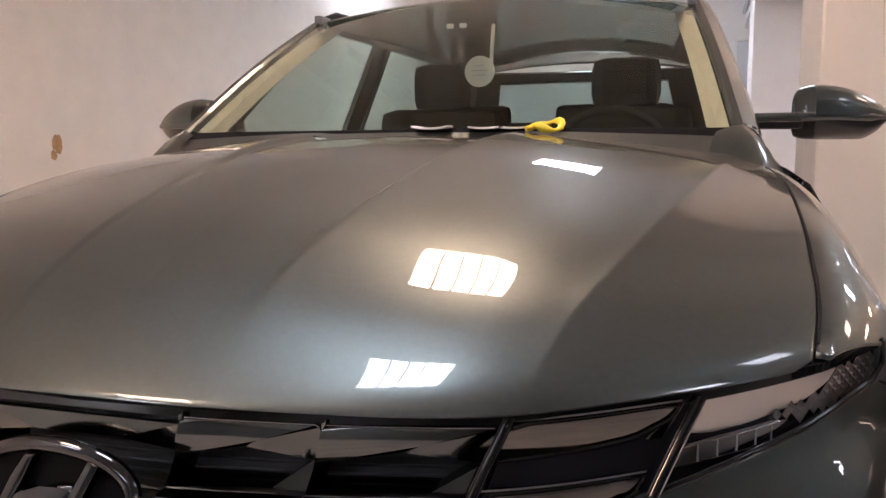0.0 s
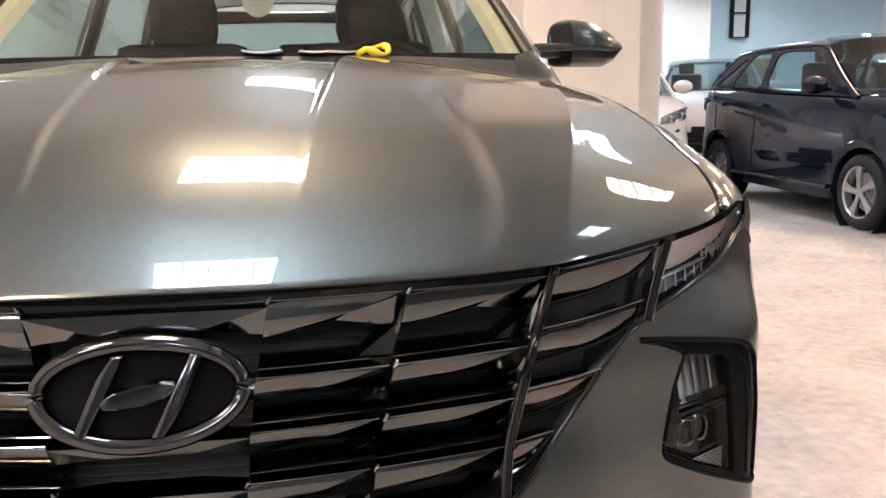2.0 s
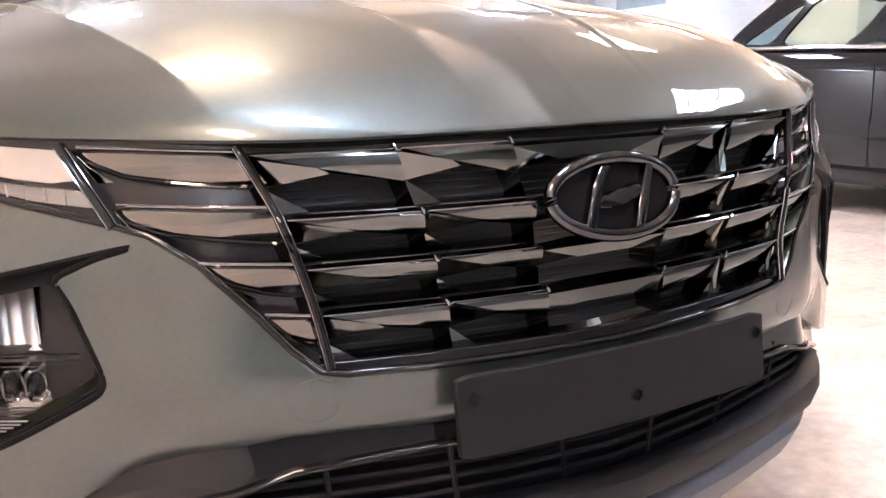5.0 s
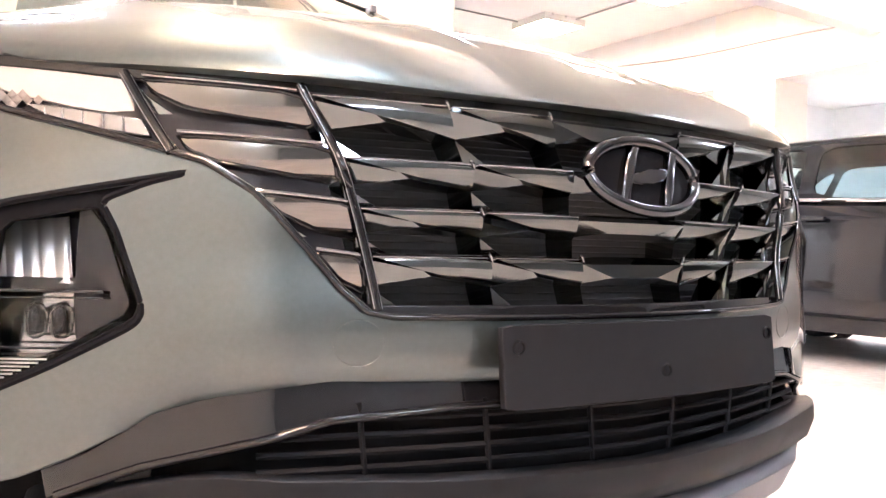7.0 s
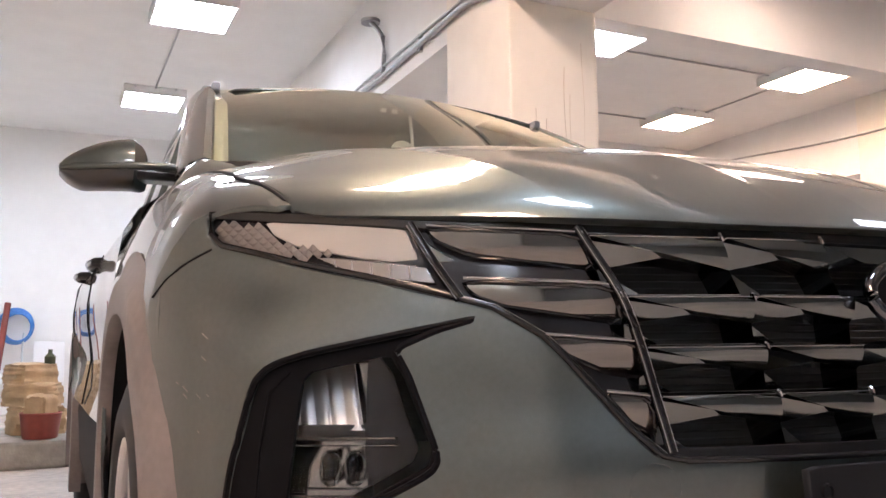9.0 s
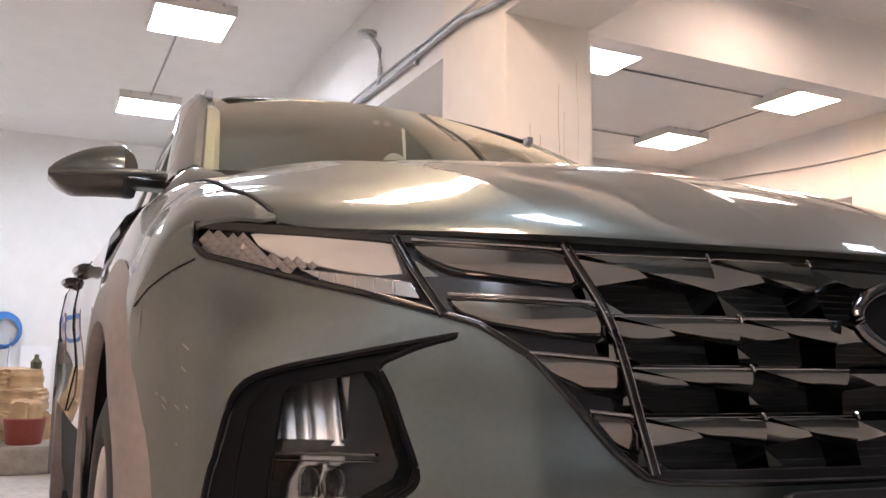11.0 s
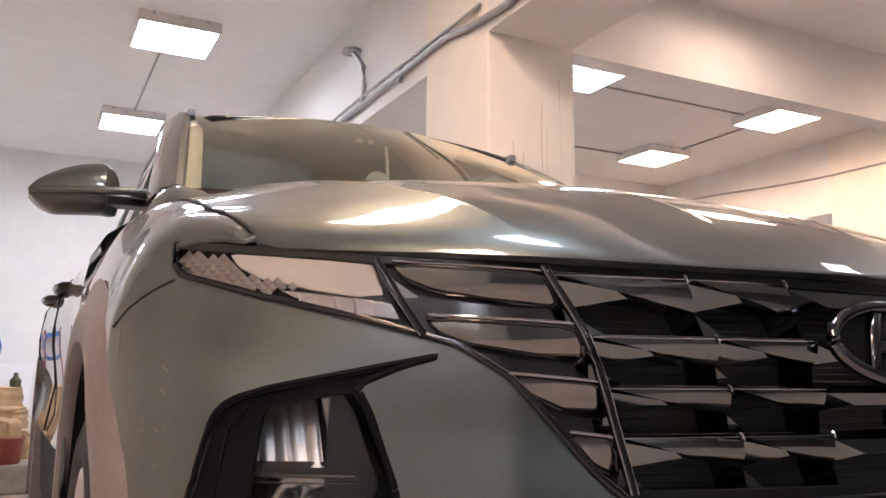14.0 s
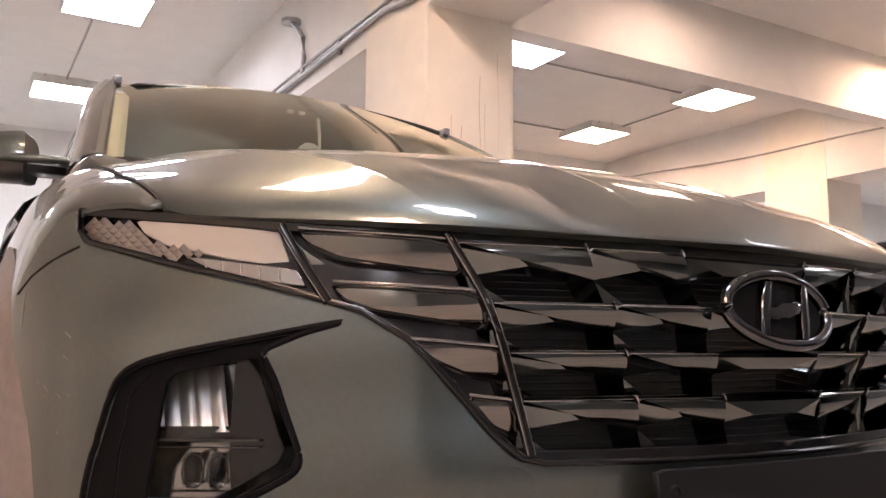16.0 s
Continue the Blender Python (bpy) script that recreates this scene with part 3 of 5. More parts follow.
        part("tail_lamp", bm, RED_LENS, root, "red tail lamp", 40)
        for x, r in ((0.66, 0.04), (0.8, 0.045)):
            lathe("lamp_projector", [(fy(w * x) - 0.014, 0.0), (fy(w * x) - 0.02, r * 0.5), (fy(w * x) - 0.012, r)], LIGHT_CHROME, root, 16, axis="y", centre=(sgn * w * x, 0, hood - 0.19 + 0.2 * (x - 0.66)))
        low_w = [(w * 0.56, 0.31), (w * 0.8, 0.33), (w * 0.86, 0.52), (w * 0.64, 0.5)]
        patch("side_intake", flip(rounded(low_w, 0.15, 1), sgn), lambda x, z: (x, fy(abs(x)) - 0.022, z), MATTE_BLACK, root, 0.05, 0.015)
        lathe("fog_lamp", [(-0.02, 0.0), (-0.03, 0.05), (0.1, 0.06)], LAMP_SILVER, root, 20, axis="y", centre=(sgn * w * 0.7, 0.0, 0.42))
        for c in (ax, ax + wb):
            lathe("arch_liner", [(sgn * (w - 0.24), arch - 0.01), (sgn * (w - 0.03), arch + 0.004)], MATTE_BLACK, root, 40, centre=(0, c, wr))
            wheel(root, sgn * (w - 0.12), c, wr, 0.19, wr * 0.7, 5, sgn, GLOSS_BLACK if twin else ALLOY, twin)
    front = lambda x, v: (x, ws + (rf - ws) * v + 0.12 * (x / w) ** 2, top(ws) + 0.02 + (H - 0.02 - top(ws)) * v - 0.07 * abs(x / w) ** 2.5 * v)
    patch("windscreen", [(-w + 0.16, 0), (w - 0.16, 0), (wt - 0.03, 1), (-wt + 0.03, 1)], front, TINT_DARK, root, 0.15, 0.004)
    back = lambda x, v: (x, tg + (rr - tg) * v - 0.1 * (x / w) ** 2, top(tg) + 0.02 + (H - 0.05 - top(tg)) * v - 0.07 * abs(x / w) ** 2.5 * v)
    patch("rear_window", [(-w + 0.2, 0), (w - 0.2, 0), (wt - 0.05, 1), (-wt + 0.05, 1)], back, TINT_DARK, root, 0.15, 0.004, out=(0, 1, 0))
    roof = lambda x, y: (x, y, edge(y) + 0.075 * (1 - abs(x / wt) ** 3.0))
    patch("roof", rounded([(-wt + 0.01, rf + 0.04), (-wt * 0.5, rf - 0.03), (wt * 0.5, rf - 0.03), (wt - 0.01, rf + 0.04), (wt - 0.01, rr + 0.05), (-wt + 0.01, rr + 0.05)], 0.06, 1), roof, paint, root, 0.07, 0.02, out=(0, 0, 1))
    for sx in (-0.36, 0.36):
        bm = bmesh.new()
        box(bm, sx, ws + 1.05, belt + 0.02, 0.48, 0.14, 0.5, 0.05)
        box(bm, sx, ws + 1.07, belt + 0.36, 0.24, 0.1, 0.17, 0.04)
        part("front_seat", bm, FABRIC_DARK, root)
    boxed("dashboard", (0, ws + 0.4, belt - 0.04), (W - 0.4, 0.5, 0.14), FABRIC_DARK, root, 0.04)
    patch("front_grille", rounded([(-w * 0.5, 0.3), (w * 0.5, 0.3), (w * 0.42, 0.52), (-w * 0.42, 0.52)], 0.15, 2), lambda x, z: (x, -0.06 + 0.1 * x * x, z), MATTE_BLACK, root, 0.06, 0.02)
    for k in range(3):
        boxed("grille_bar", (0, -0.04, 0.36 + 0.07 * k), (W * 0.5, 0.05, 0.025), GLOSS_BLACK, root, 0.008)
    boxed("number_plate_holder", (0, -0.06, 0.55), (0.5, 0.03, 0.1), PLATE_PLASTIC, root, 0.006)
    root.matrix_basis = where
    return root


car("hatchback", "dark blue small hatchback with silver alloy wheels, parked", PAINT_BLUE, pose(5.05, 4.35, 0), 3.85, 1.68, 1.56, 1.06, 1.0, (0.95, 1.65, 3.2, 3.72, 0.78, 2.45, 0.295))
car("hatchback", "dark grey hatchback with chrome window strip and red tail lamps, parked", PAINT_GREY, pose(5.05, -0.03, 0), 4.04, 1.75, 1.55, 1.04, 0.95, (0.95, 1.75, 3.5, 3.96, 0.82, 2.58, 0.315), twin=True, strip=True)
car("hatchback", "white small hatchback facing the aisle, parked", PAINT_WHITE, pose(5.5, 10.5, 0, rz=-24), 4.04, 1.75, 1.6, 1.1, 1.02, (0.95, 1.75, 3.25, 3.9, 0.82, 2.58, 0.315))
car("hatchback", "white small hatchback parked close behind the column", PAINT_WHITE, pose(3.1, 7.5, 0, rz=-12), 3.85, 1.68, 1.56, 1.08, 1.0, (0.95, 1.65, 3.2, 3.72, 0.78, 2.45, 0.295))
car("hatchback", "dark grey hatchback parked further back in the garage", PAINT_GREY, pose(9.2, 9.5, 0), 4.04, 1.75, 1.55, 1.06, 1.0, (0.95, 1.75, 3.25, 3.9, 0.82, 2.58, 0.315))


# ---- the grey-green sport utility car: nose at y = 0, facing -y ----
suv = thing("sport_utility_car", "dark grey-green metallic sport utility car with gloss black grille, parked", "car")
PLAN = spline([0, 0.13, 0.26, 0.44, 0.53, 0.61, 0.70, 0.79, 0.857, 0.91, 0.935, 0.945], [0.01, 0.018, 0.038, 0.085, 0.125, 0.175, 0.235, 0.315, 0.40, 0.47, 0.55, 0.65])
PLAN_LOW = spline([0, 0.13, 0.26, 0.40, 0.44, 0.48, 0.51, 0.54, 0.57, 0.60, 0.64, 0.70, 0.773, 0.828, 0.85, 0.878, 0.908, 0.932, 0.945], [0.01, 0.018, 0.036, 0.067, 0.0775, 0.088, 0.0975, 0.1135, 0.132, 0.151, 0.175, 0.208, 0.25, 0.285, 0.312, 0.37, 0.44, 0.53, 0.65])


def nose_y(x, z):
    """Depth of the car's nose at a place of the front view."""
    ax = abs(x)
    w = max(0.0, 1 - ax / 0.9)
    k = min(max((z - 0.725) / 0.15, 0), 1)
    k = k * k * (3 - 2 * k)
    return PLAN(ax) * k + PLAN_LOW(ax) * (1 - k) + 0.5 * max(0.0, z - 0.8) * w - (0.03 * ease((0.70 - z) / 0.105) - 0.06 * max(0.0, 0.59 - z)) * w


def nose(off=0.0, lean=0.0, z0=0.0):
    """A map onto the nose, set back by off metres and by lean per metre below z0."""
    return lambda x, z: (x, nose_y(x, z) + off + lean * (z0 - z), z)


def both(half):
    """A closed outline from its right half, given from the centre's top round to the centre's bottom."""
    return [p for p in half] + [(-x, z) for x, z in half[::-1] if x > 1e-6]


# hood
HOOD_Y = smooth([0, 0.13, 0.29, 0.47, 0.64, 0.79, 0.82], [0.033, 0.038, 0.056, 0.096, 0.2, 0.325, 0.36])
HOOD_Z = smooth([0, 0.29, 0.47, 0.64, 0.79, 0.82], [0.899, 0.897, 0.9, 0.908, 0.92, 0.925])
RISE_MID = smooth([0, 0.02, 0.05, 0.1, 0.17, 0.27, 0.4, 0.53, 0.67, 0.87, 1.12, 1.3], [0, 0.0165, 0.0392, 0.0742, 0.1122, 0.1534, 0.1885, 0.2185, 0.2494, 0.2795, 0.2958, 0.3])

def RISE_EDGE(d):
    return 0.0565 * (1 - math.exp(-d / 0.055)) + 0.1772 * (1 - math.exp(-d / 0.35))


def hood_z(x, y):
    ax = abs(x)
    d = max(0.0, y - HOOD_Y(ax))
    k = (ax / 0.8) ** 2
    z = HOOD_Z(ax) + RISE_MID(d) * (1 - k) + RISE_EDGE(d) * k
    z -= 0.165 * (max(0.0, ax - OUTER(y)) - max(0.0, ax - OUTER(HOOD_Y(ax))) * math.exp(-d / 0.055))
    z -= 0.036 * max(0.0, ax - INNER(y)) * ease((d - 0.03) / 0.2)
    z += 0.0014 * math.exp(-(((ax - OUTER(y)) / 0.007) ** 2)) * ease((d - 0.02) / 0.1)
    z += 0.006 * (1 - math.exp(-d / 0.006)) * (1 - ease(d / 0.085)) * ease((ax - 0.16) / 0.36)
    # the middle of the hood lies a little lower than its flanks, more so towards the windscreen
    z += 0.0145 * max(0.0, d - 0.035) * (ease((ax - INNER(y) + 0.009) / 0.018) - 0.4)
    return z


def INNER(y):
    return 0.147 + 0.085 * y


def OUTER(y):
    return 0.448 + 0.36 * y - 0.12 * y * y


HOOD_BACK = spline([0, 0.3, 0.6, 0.765], [1.14, 1.15, 1.19, 1.22])
HOOD_SIDE = smooth([0.31, 0.37, 0.5, 0.8, 1.1, 1.22], [0.774, 0.783, 0.792, 0.795, 0.783, 0.765])


def hood_row(s):
    """One row of the hood across the car, with points on both creases."""
    def y_at(x):
        return HOOD_Y(x) + (HOOD_BACK(min(x, 0.765)) - HOOD_Y(x)) * s

    marks = [0.0]
    for crease in (INNER, OUTER, HOOD_SIDE):
        x = 0.5
        for _ in range(30):
            x = crease(y_at(x)) if crease is not HOOD_SIDE else crease(0.312 + 0.908 * s)
        marks.append(x)
    xs = [0.0]
    for a, b, n, fine in zip(marks, marks[1:], (9, 22, 18), ((0, 1), (1, 0), (0, 0))):
        lo = [a + d for d in (0.003, 0.006, 0.009, 0.012, 0.016, 0.022)] if fine[0] else [a + 0.004]
        hi = [b - d for d in (0.022, 0.016, 0.012, 0.009, 0.006, 0.003)] if fine[1] else [b - 0.004]
        xs += lo + list(np.linspace(lo[-1], hi[0], n)[1:-1]) + hi + [b]
    row = []
    for k, x in enumerate(xs):
        y = y_at(x) if x < 0.76 else y_at(0.76) + (0.312 + 0.908 * s - y_at(0.76)) * (x - 0.76) / max(1e-6, marks[-1] - 0.76)
        row.append((x, y, hood_z(x, y)))
    x, y, z = row[-1]
    return row + [(x + 0.0015, y, z - 0.003), (x + 0.0015, y, z - 0.01)]


steps = [0, 0.004, 0.012, 0.022] + list(np.linspace(0.035, 1, 74))
rows = [hood_row(s) for s in steps]
rows = [[(x, y + 0.03, z - 0.008) for x, y, z in rows[0]], [(x, y + 0.004, z - 0.0055) for x, y, z in rows[0]], [(x, y - 0.0012, z - 0.0025) for x, y, z in rows[0]]] + rows + [[(x, y + 0.004, z - 0.02) for x, y, z in rows[-1]]]
grid_mesh("hood", [[(-x, y, z) for x, y, z in r[::-1]][:-1] + r for r in rows], PAINT, suv, smooth=35)

# bumper with openings for the two headlamps
BEZEL = [(0.588, 0.779), (0.69, 0.757), (0.77, 0.739), (0.803, 0.728), (0.818, 0.719), (0.828, 0.706), (0.834, 0.688), (0.852, 0.598), (0.86, 0.5), (0.858, 0.48), (0.815, 0.504), (0.733, 0.546), (0.656, 0.592), (0.645, 0.601), (0.64, 0.611), (0.641, 0.626), (0.664, 0.705), (0.681, 0.742), (0.635, 0.764)]
BEZEL = rounded(BEZEL, 0.14, 2)
half = [(0, 0.603), (0.246, 0.603), (0.378, 0.605), (0.414, 0.614), (0.44, 0.641), (0.472, 0.682), (0.53, 0.751), (0.578, 0.786), (0.63, 0.803), (0.77, 0.844), (0.859, 0.880), (0.869, 0.896), (0.870, 0.926), (0.885, 0.918), (0.905, 0.886), (0.922, 0.845), (0.929, 0.815), (0.93, 0.79), (0.921, 0.67), (0.908, 0.576), (0.905, 0.48), (0.893, 0.435), (0.865, 0.415), (0.82, 0.406), (0.759, 0.422), (0.664, 0.465), (0.581, 0.499), (0.516, 0.523), (0.442, 0.533), (0.283, 0.527), (0, 0.525)]
patch("front_bumper", both(half), lambda x, z: (x, nose_y(x, z) + 9 * max(0.0, 0.562 - z) ** 2 * ease((0.72 - abs(x)) / 0.2), z), PAINT, suv, 0.02, 0.035, [flip(BEZEL, 1), flip(BEZEL, -1)], lip=0.003)

for sgn in (-1, 1):
    sweep("shut_line", [(sgn * x, nose_y(x, z) + 0.0006, z) for x, z in ((0.862, 0.878), (0.88, 0.868), (0.897, 0.856), (0.913, 0.84), (0.926, 0.818))], 0.0018, MATTE_BLACK, suv, 6)

# grille: seams and rows of faceted louvres
SEAM = spline([0.62, 0.675, 0.744, 0.81, 0.883], [0.395, 0.402, 0.419, 0.439, 0.469])
MUL2 = spline([0.62, 0.685, 0.74, 0.803, 0.879], [0.235, 0.242, 0.254, 0.268, 0.287])
MUL1 = spline([0.62, 0.675, 0.74, 0.80, 0.879], [0.098, 0.1, 0.106, 0.115, 0.13])
ROWS = [0.880, 0.803, 0.742, 0.684, 0.616]
grille = new("grille")
grille.parent = suv
tagged(grille, "gloss black faceted grille with dark chrome louvres")


def flat_mesh(name, co, faces, material, parent, label="", smooth_below=0):
    me = bpy.data.meshes.new(name)
    me.from_pydata(co, [], faces)
    if smooth_below:
        me.shade_smooth()
        me.set_sharp_from_angle(angle=radians(smooth_below))
    return link(name, me, material, parent, label)


LOUVRE_EDGE = mat("louvre_edge", (0.28, 0.28, 0.29), 0.07, 1.0)


def louvre(eo, ei, zt, zb, sgn):
    """One jewel-shaped louvre between two seams and two rows."""
    def at(u, v, d):
        z = zt + (zb - zt) * v
        x = (eo(z) + (ei(z) - eo(z)) * u) * sgn
        return (x, nose_y(x, z) + d, z)

    co = [at(0, 0.07, 0.006), at(0.42, 0.26, -0.001), at(0.5, 0.37, 0.007), at(0.03, 0.56, 0.022), at(0.27, 0.965, 0.03), at(0, 0.98, 0.027), at(1, 0.56, 0.013), at(1, 0.965, 0.016)]
    deep = [at(0.03, 0.56, 0.07), at(0.5, 0.37, 0.07), at(1, 0.56, 0.07), at(1, 0.965, 0.07), at(0.27, 0.965, 0.07)]
    co += deep
    faces = [(0, 1, 2, 3), (3, 4, 5), (0, 3, 5), (3, 2, 9, 8), (2, 6, 10, 9), (6, 7, 11, 10), (7, 4, 12, 11), (4, 3, 8, 12)]
    # the blade over the opening widens towards the car's middle and is rounded
    n0, bend, across = len(co), 7, 4
    for i in range(bend + 1):
        w = i / bend
        for j in range(across + 1):
            q = j / across
            top, low = Vector(at(0.05 + 0.95 * q, 0.02, -0.003)), Vector(at(0.42 + 0.58 * q, 0.26 + 0.3 * q, -0.001 + 0.014 * q))
            p = top.lerp(low, w)
            co.append((p.x, p.y - 0.0045 * (0.35 + 0.65 * q) * 4 * w * (1 - w), p.z))
    for i in range(bend):
        for j in range(across):
            a = n0 + i * (across + 1) + j
            faces.append((a, a + 1, a + across + 2, a + across + 1))
    n1 = len(co)
    co += [at(0, -0.03, 0.014), at(1, -0.03, 0.016)]
    faces += [(n1, n1 + 1, n0 + across, n0), (n1, n0, 0), (0, n0, 1)]
    faces += [(n1 - across - 1 + j, n1 - across + j, 6, 2) if j == across - 1 else (n1 - across - 1 + j, n1 - across + j, 2) for j in range(across)]
    if sgn < 0:
        faces = [f[::-1] for f in faces]
    flat_mesh("louvre", co, faces, DARK_CHROME, grille, smooth_below=22)
    sweep("louvre_edge", [at(t, 0.02, -0.0035) for t in (0.05, 0.3, 0.55, 0.8, 1)], 0.001, LOUVRE_EDGE, grille, 6)
    sweep("louvre_edge", [at(0, 0.1, 0.004), at(0.05, 0.02, -0.0035)], 0.0012, LOUVRE_EDGE, grille, 6)
    sweep("louvre_edge", [at(0.2, 0.975, 0.018), at(0.6, 0.975, 0.0165), at(1, 0.975, 0.0155)], 0.0009, LOUVRE_EDGE, grille, 6)


for sgn in (-1, 1):
    for eo, ei in ((SEAM, MUL2), (MUL2, MUL1)):
        for zt, zb in zip(ROWS, ROWS[1:]):
            louvre(eo, ei, zt, zb, sgn)
for zt, zb in zip(ROWS, ROWS[1:]):
    def at(u, v, d):
        z = zt + (zb - zt) * v
        x = MUL1(z) * u
        return (x, nose_y(x, z) + d, z)

    co = [at(-1, 0, 0.012), at(1, 0, 0.012), at(-1, 0.11, -0.004), at(1, 0.11, -0.004), at(-1, 0.5, 0.012), at(-0.45, 0.38, 0.005), at(0.45, 0.38, 0.005), at(1, 0.5, 0.012), at(-1, 1, 0.012), at(1, 1, 0.012), at(-0.5, 0.95, 0.02), at(0.5, 0.95, 0.02)]
    flat_mesh("louvre", co, [(0, 1, 3, 2), (2, 3, 7, 6, 5, 4), (8, 10, 11, 9)], DARK_CHROME, grille)
patch("mesh_backing", both([(0, 0.89), (0.46, 0.885), (0.4, 0.61), (0, 0.61)]), nose(0.085), GRILLE_BLACK, grille, 0.05, 0.01)
for k in range(26):
    z = 0.625 + k * 0.0096
    n = SEAM(z) - 0.02
    sweep("mesh_bar", [(x, nose_y(x, z) + 0.072, z) for x in np.linspace(-n, n, 21)], 0.0016, GRILLE_BLACK, grille, 5)
for sgn in (-1, 1):
    sweep("seam", [(sgn * SEAM(z), nose_y(SEAM(z), z) - 0.002, z) for z in np.linspace(0.618, 0.89, 14)], 0.006, GLOSS_BLACK, grille, 8)
for sgn in (-1, 1):
    for off in (-0.0052, 0.0052):
        sweep("seam_line", [(sgn * (SEAM(z) + off), nose_y(SEAM(z), z) - 0.0062, z) for z in np.linspace(0.62, 0.888, 14)], 0.0007, LOUVRE_EDGE, grille, 5)
for m in (SEAM, MUL2, MUL1):
    for sgn in (-1, 1):
        for z in (ROWS[:-1] if m is not MUL1 else (ROWS[0], ROWS[3])):
            bm = bmesh.new()
            bmesh.ops.create_uvsphere(bm, u_segments=8, v_segments=6, radius=1)
            for v in bm.verts:
                v.co = Vector((sgn * (m(z) + v.co.x * 0.003 + v.co.z * 0.003), nose_y(m(z), z) - 0.004 + v.co.y * 0.004, z - 0.001 + v.co.z * 0.0065))
            part("louvre_joint", bm, LOUVRE_EDGE, grille)
# gloss black strip under the hood and the frame round the grille
half = [(0, 0.896), (0.29, 0.894), (0.47, 0.897), (0.64, 0.905), (0.79, 0.917), (0.866, 0.93), (0.86, 0.921), (0.79, 0.908), (0.654, 0.893), (0.469, 0.883), (0.285, 0.878), (0, 0.878)]
patch("grille_strip", both(half), nose(0.0), GLOSS_BLACK, suv, 0.02, 0.03)
EDGE = [(0, 0.604), (0.246, 0.604), (0.375, 0.606), (0.405, 0.612), (0.437, 0.641), (0.47, 0.684), (0.53, 0.752), (0.578, 0.787), (0.63, 0.805), (0.70, 0.826), (0.77, 0.846), (0.852, 0.878), (0.864, 0.895), (0.865, 0.924)]
for sgn in (-1, 1):
    sweep("grille_frame", [(sgn * x, nose_y(x, z) - 0.002, z + 0.004) for x, z in dense(EDGE, 0.03, False)], 0.0032, GLOSS_BLACK, suv, 8, flat=1.3)
    sweep("frame_line", [(sgn * (x - 0.003), nose_y(x, z) - 0.0045, z + 0.0068) for x, z in dense(EDGE[3:-2], 0.03, False)], 0.0007, DARK_CHROME, suv, 5)
patch("grille_sill", both([(0, 0.622), (0.39, 0.622), (0.41, 0.622), (0.395, 0.61), (0.365, 0.604), (0, 0.604)]), nose(0.004), GLOSS_BLACK, suv, 0.02, 0.06)

# oval badge
badge = new("badge")
badge.parent = suv
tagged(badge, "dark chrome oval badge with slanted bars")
BY = nose_y(0, 0.8)


def on_badge(u, v, d=0.0):
    return (u, BY - 0.022 + d + 0.32 * v + 0.9 * u * u, 0.801 + v)


sweep("oval_ring", [on_badge(0.1045 * math.cos(a), 0.0495 * math.sin(a)) for a in np.linspace(0, 2 * math.pi, 64, endpoint=False)], 0.0092, RING_CHROME, badge, 14, closed=True)
patch("badge_back", [(0.099 * math.cos(a), 0.0455 * math.sin(a)) for a in np.linspace(0, 2 * math.pi, 48, endpoint=False)], lambda u, v: on_badge(u, v, 0.005), SURROUND_BLACK, badge, 0.012, 0.004)


def bar(name, pts, depth=0.004):
    bm = bmesh.new()
    f = [bm.verts.new(on_badge(u, v, -0.006 - 2.0 * v * v)) for u, v in pts]
    b = [bm.verts.new(on_badge(u, v, depth)) for u, v in pts]
    bm.faces.new(f)
    bm.faces.new(b[::-1])
    for i in range(len(f)):
        bm.faces.new((f[i], b[i], b[(i + 1) % len(f)], f[(i + 1) % len(f)]))
    bmesh.ops.bevel(bm, geom=[e for e in bm.edges if e.verts[0] in f and e.verts[1] in f], offset=0.0032, segments=3, affect="EDGES", profile=0.5)
    part(name, bm, RING_CHROME, badge, smooth=50)


bar("badge_bar", [(-0.066, -0.036), (-0.052, -0.04), (-0.028, 0.012), (-0.012, 0.041), (-0.026, 0.041), (-0.042, 0.018)])
bar("badge_bar", [(0.066, 0.036), (0.052, 0.04), (0.028, -0.012), (0.012, -0.041), (0.026, -0.041), (0.042, -0.018)])
bar("badge_bar", [(-0.042, -0.003), (-0.036, -0.013), (-0.02, -0.014), (0.002, -0.007), (0.024, -0.006), (0.042, 0.003), (0.036, 0.013), (0.02, 0.014), (-0.002, 0.007), (-0.024, 0.006)], 0.003)

# wings beside the grille: leaf-shaped lamps, then the outer daytime lamps
LEAF = [
    [(0.637, 0.891), (0.47, 0.880), (0.449, 0.838), (0.531, 0.847), (0.59, 0.857), (0.625, 0.874)],
    [(0.604, 0.823), (0.443, 0.814), (0.427, 0.77), (0.506, 0.781), (0.564, 0.791), (0.593, 0.805)],
    [(0.528, 0.754), (0.419, 0.745), (0.404, 0.704), (0.451, 0.711), (0.501, 0.731)],
    [(0.462, 0.687), (0.410, 0.681), (0.397, 0.636), (0.43, 0.652)],
]
LAMP0 = [(0.805, 0.908), (0.656, 0.893), (0.637, 0.846), (0.709, 0.859), (0.769, 0.875), (0.795, 0.892)]
FACET = [(0.858, 0.917), (0.81, 0.908), (0.79, 0.88), (0.735, 0.866), (0.765, 0.858), (0.843, 0.876), (0.857, 0.895)]
LENS0 = [(0.75, 0.858), (0.637, 0.841), (0.629, 0.823), (0.71, 0.835)]
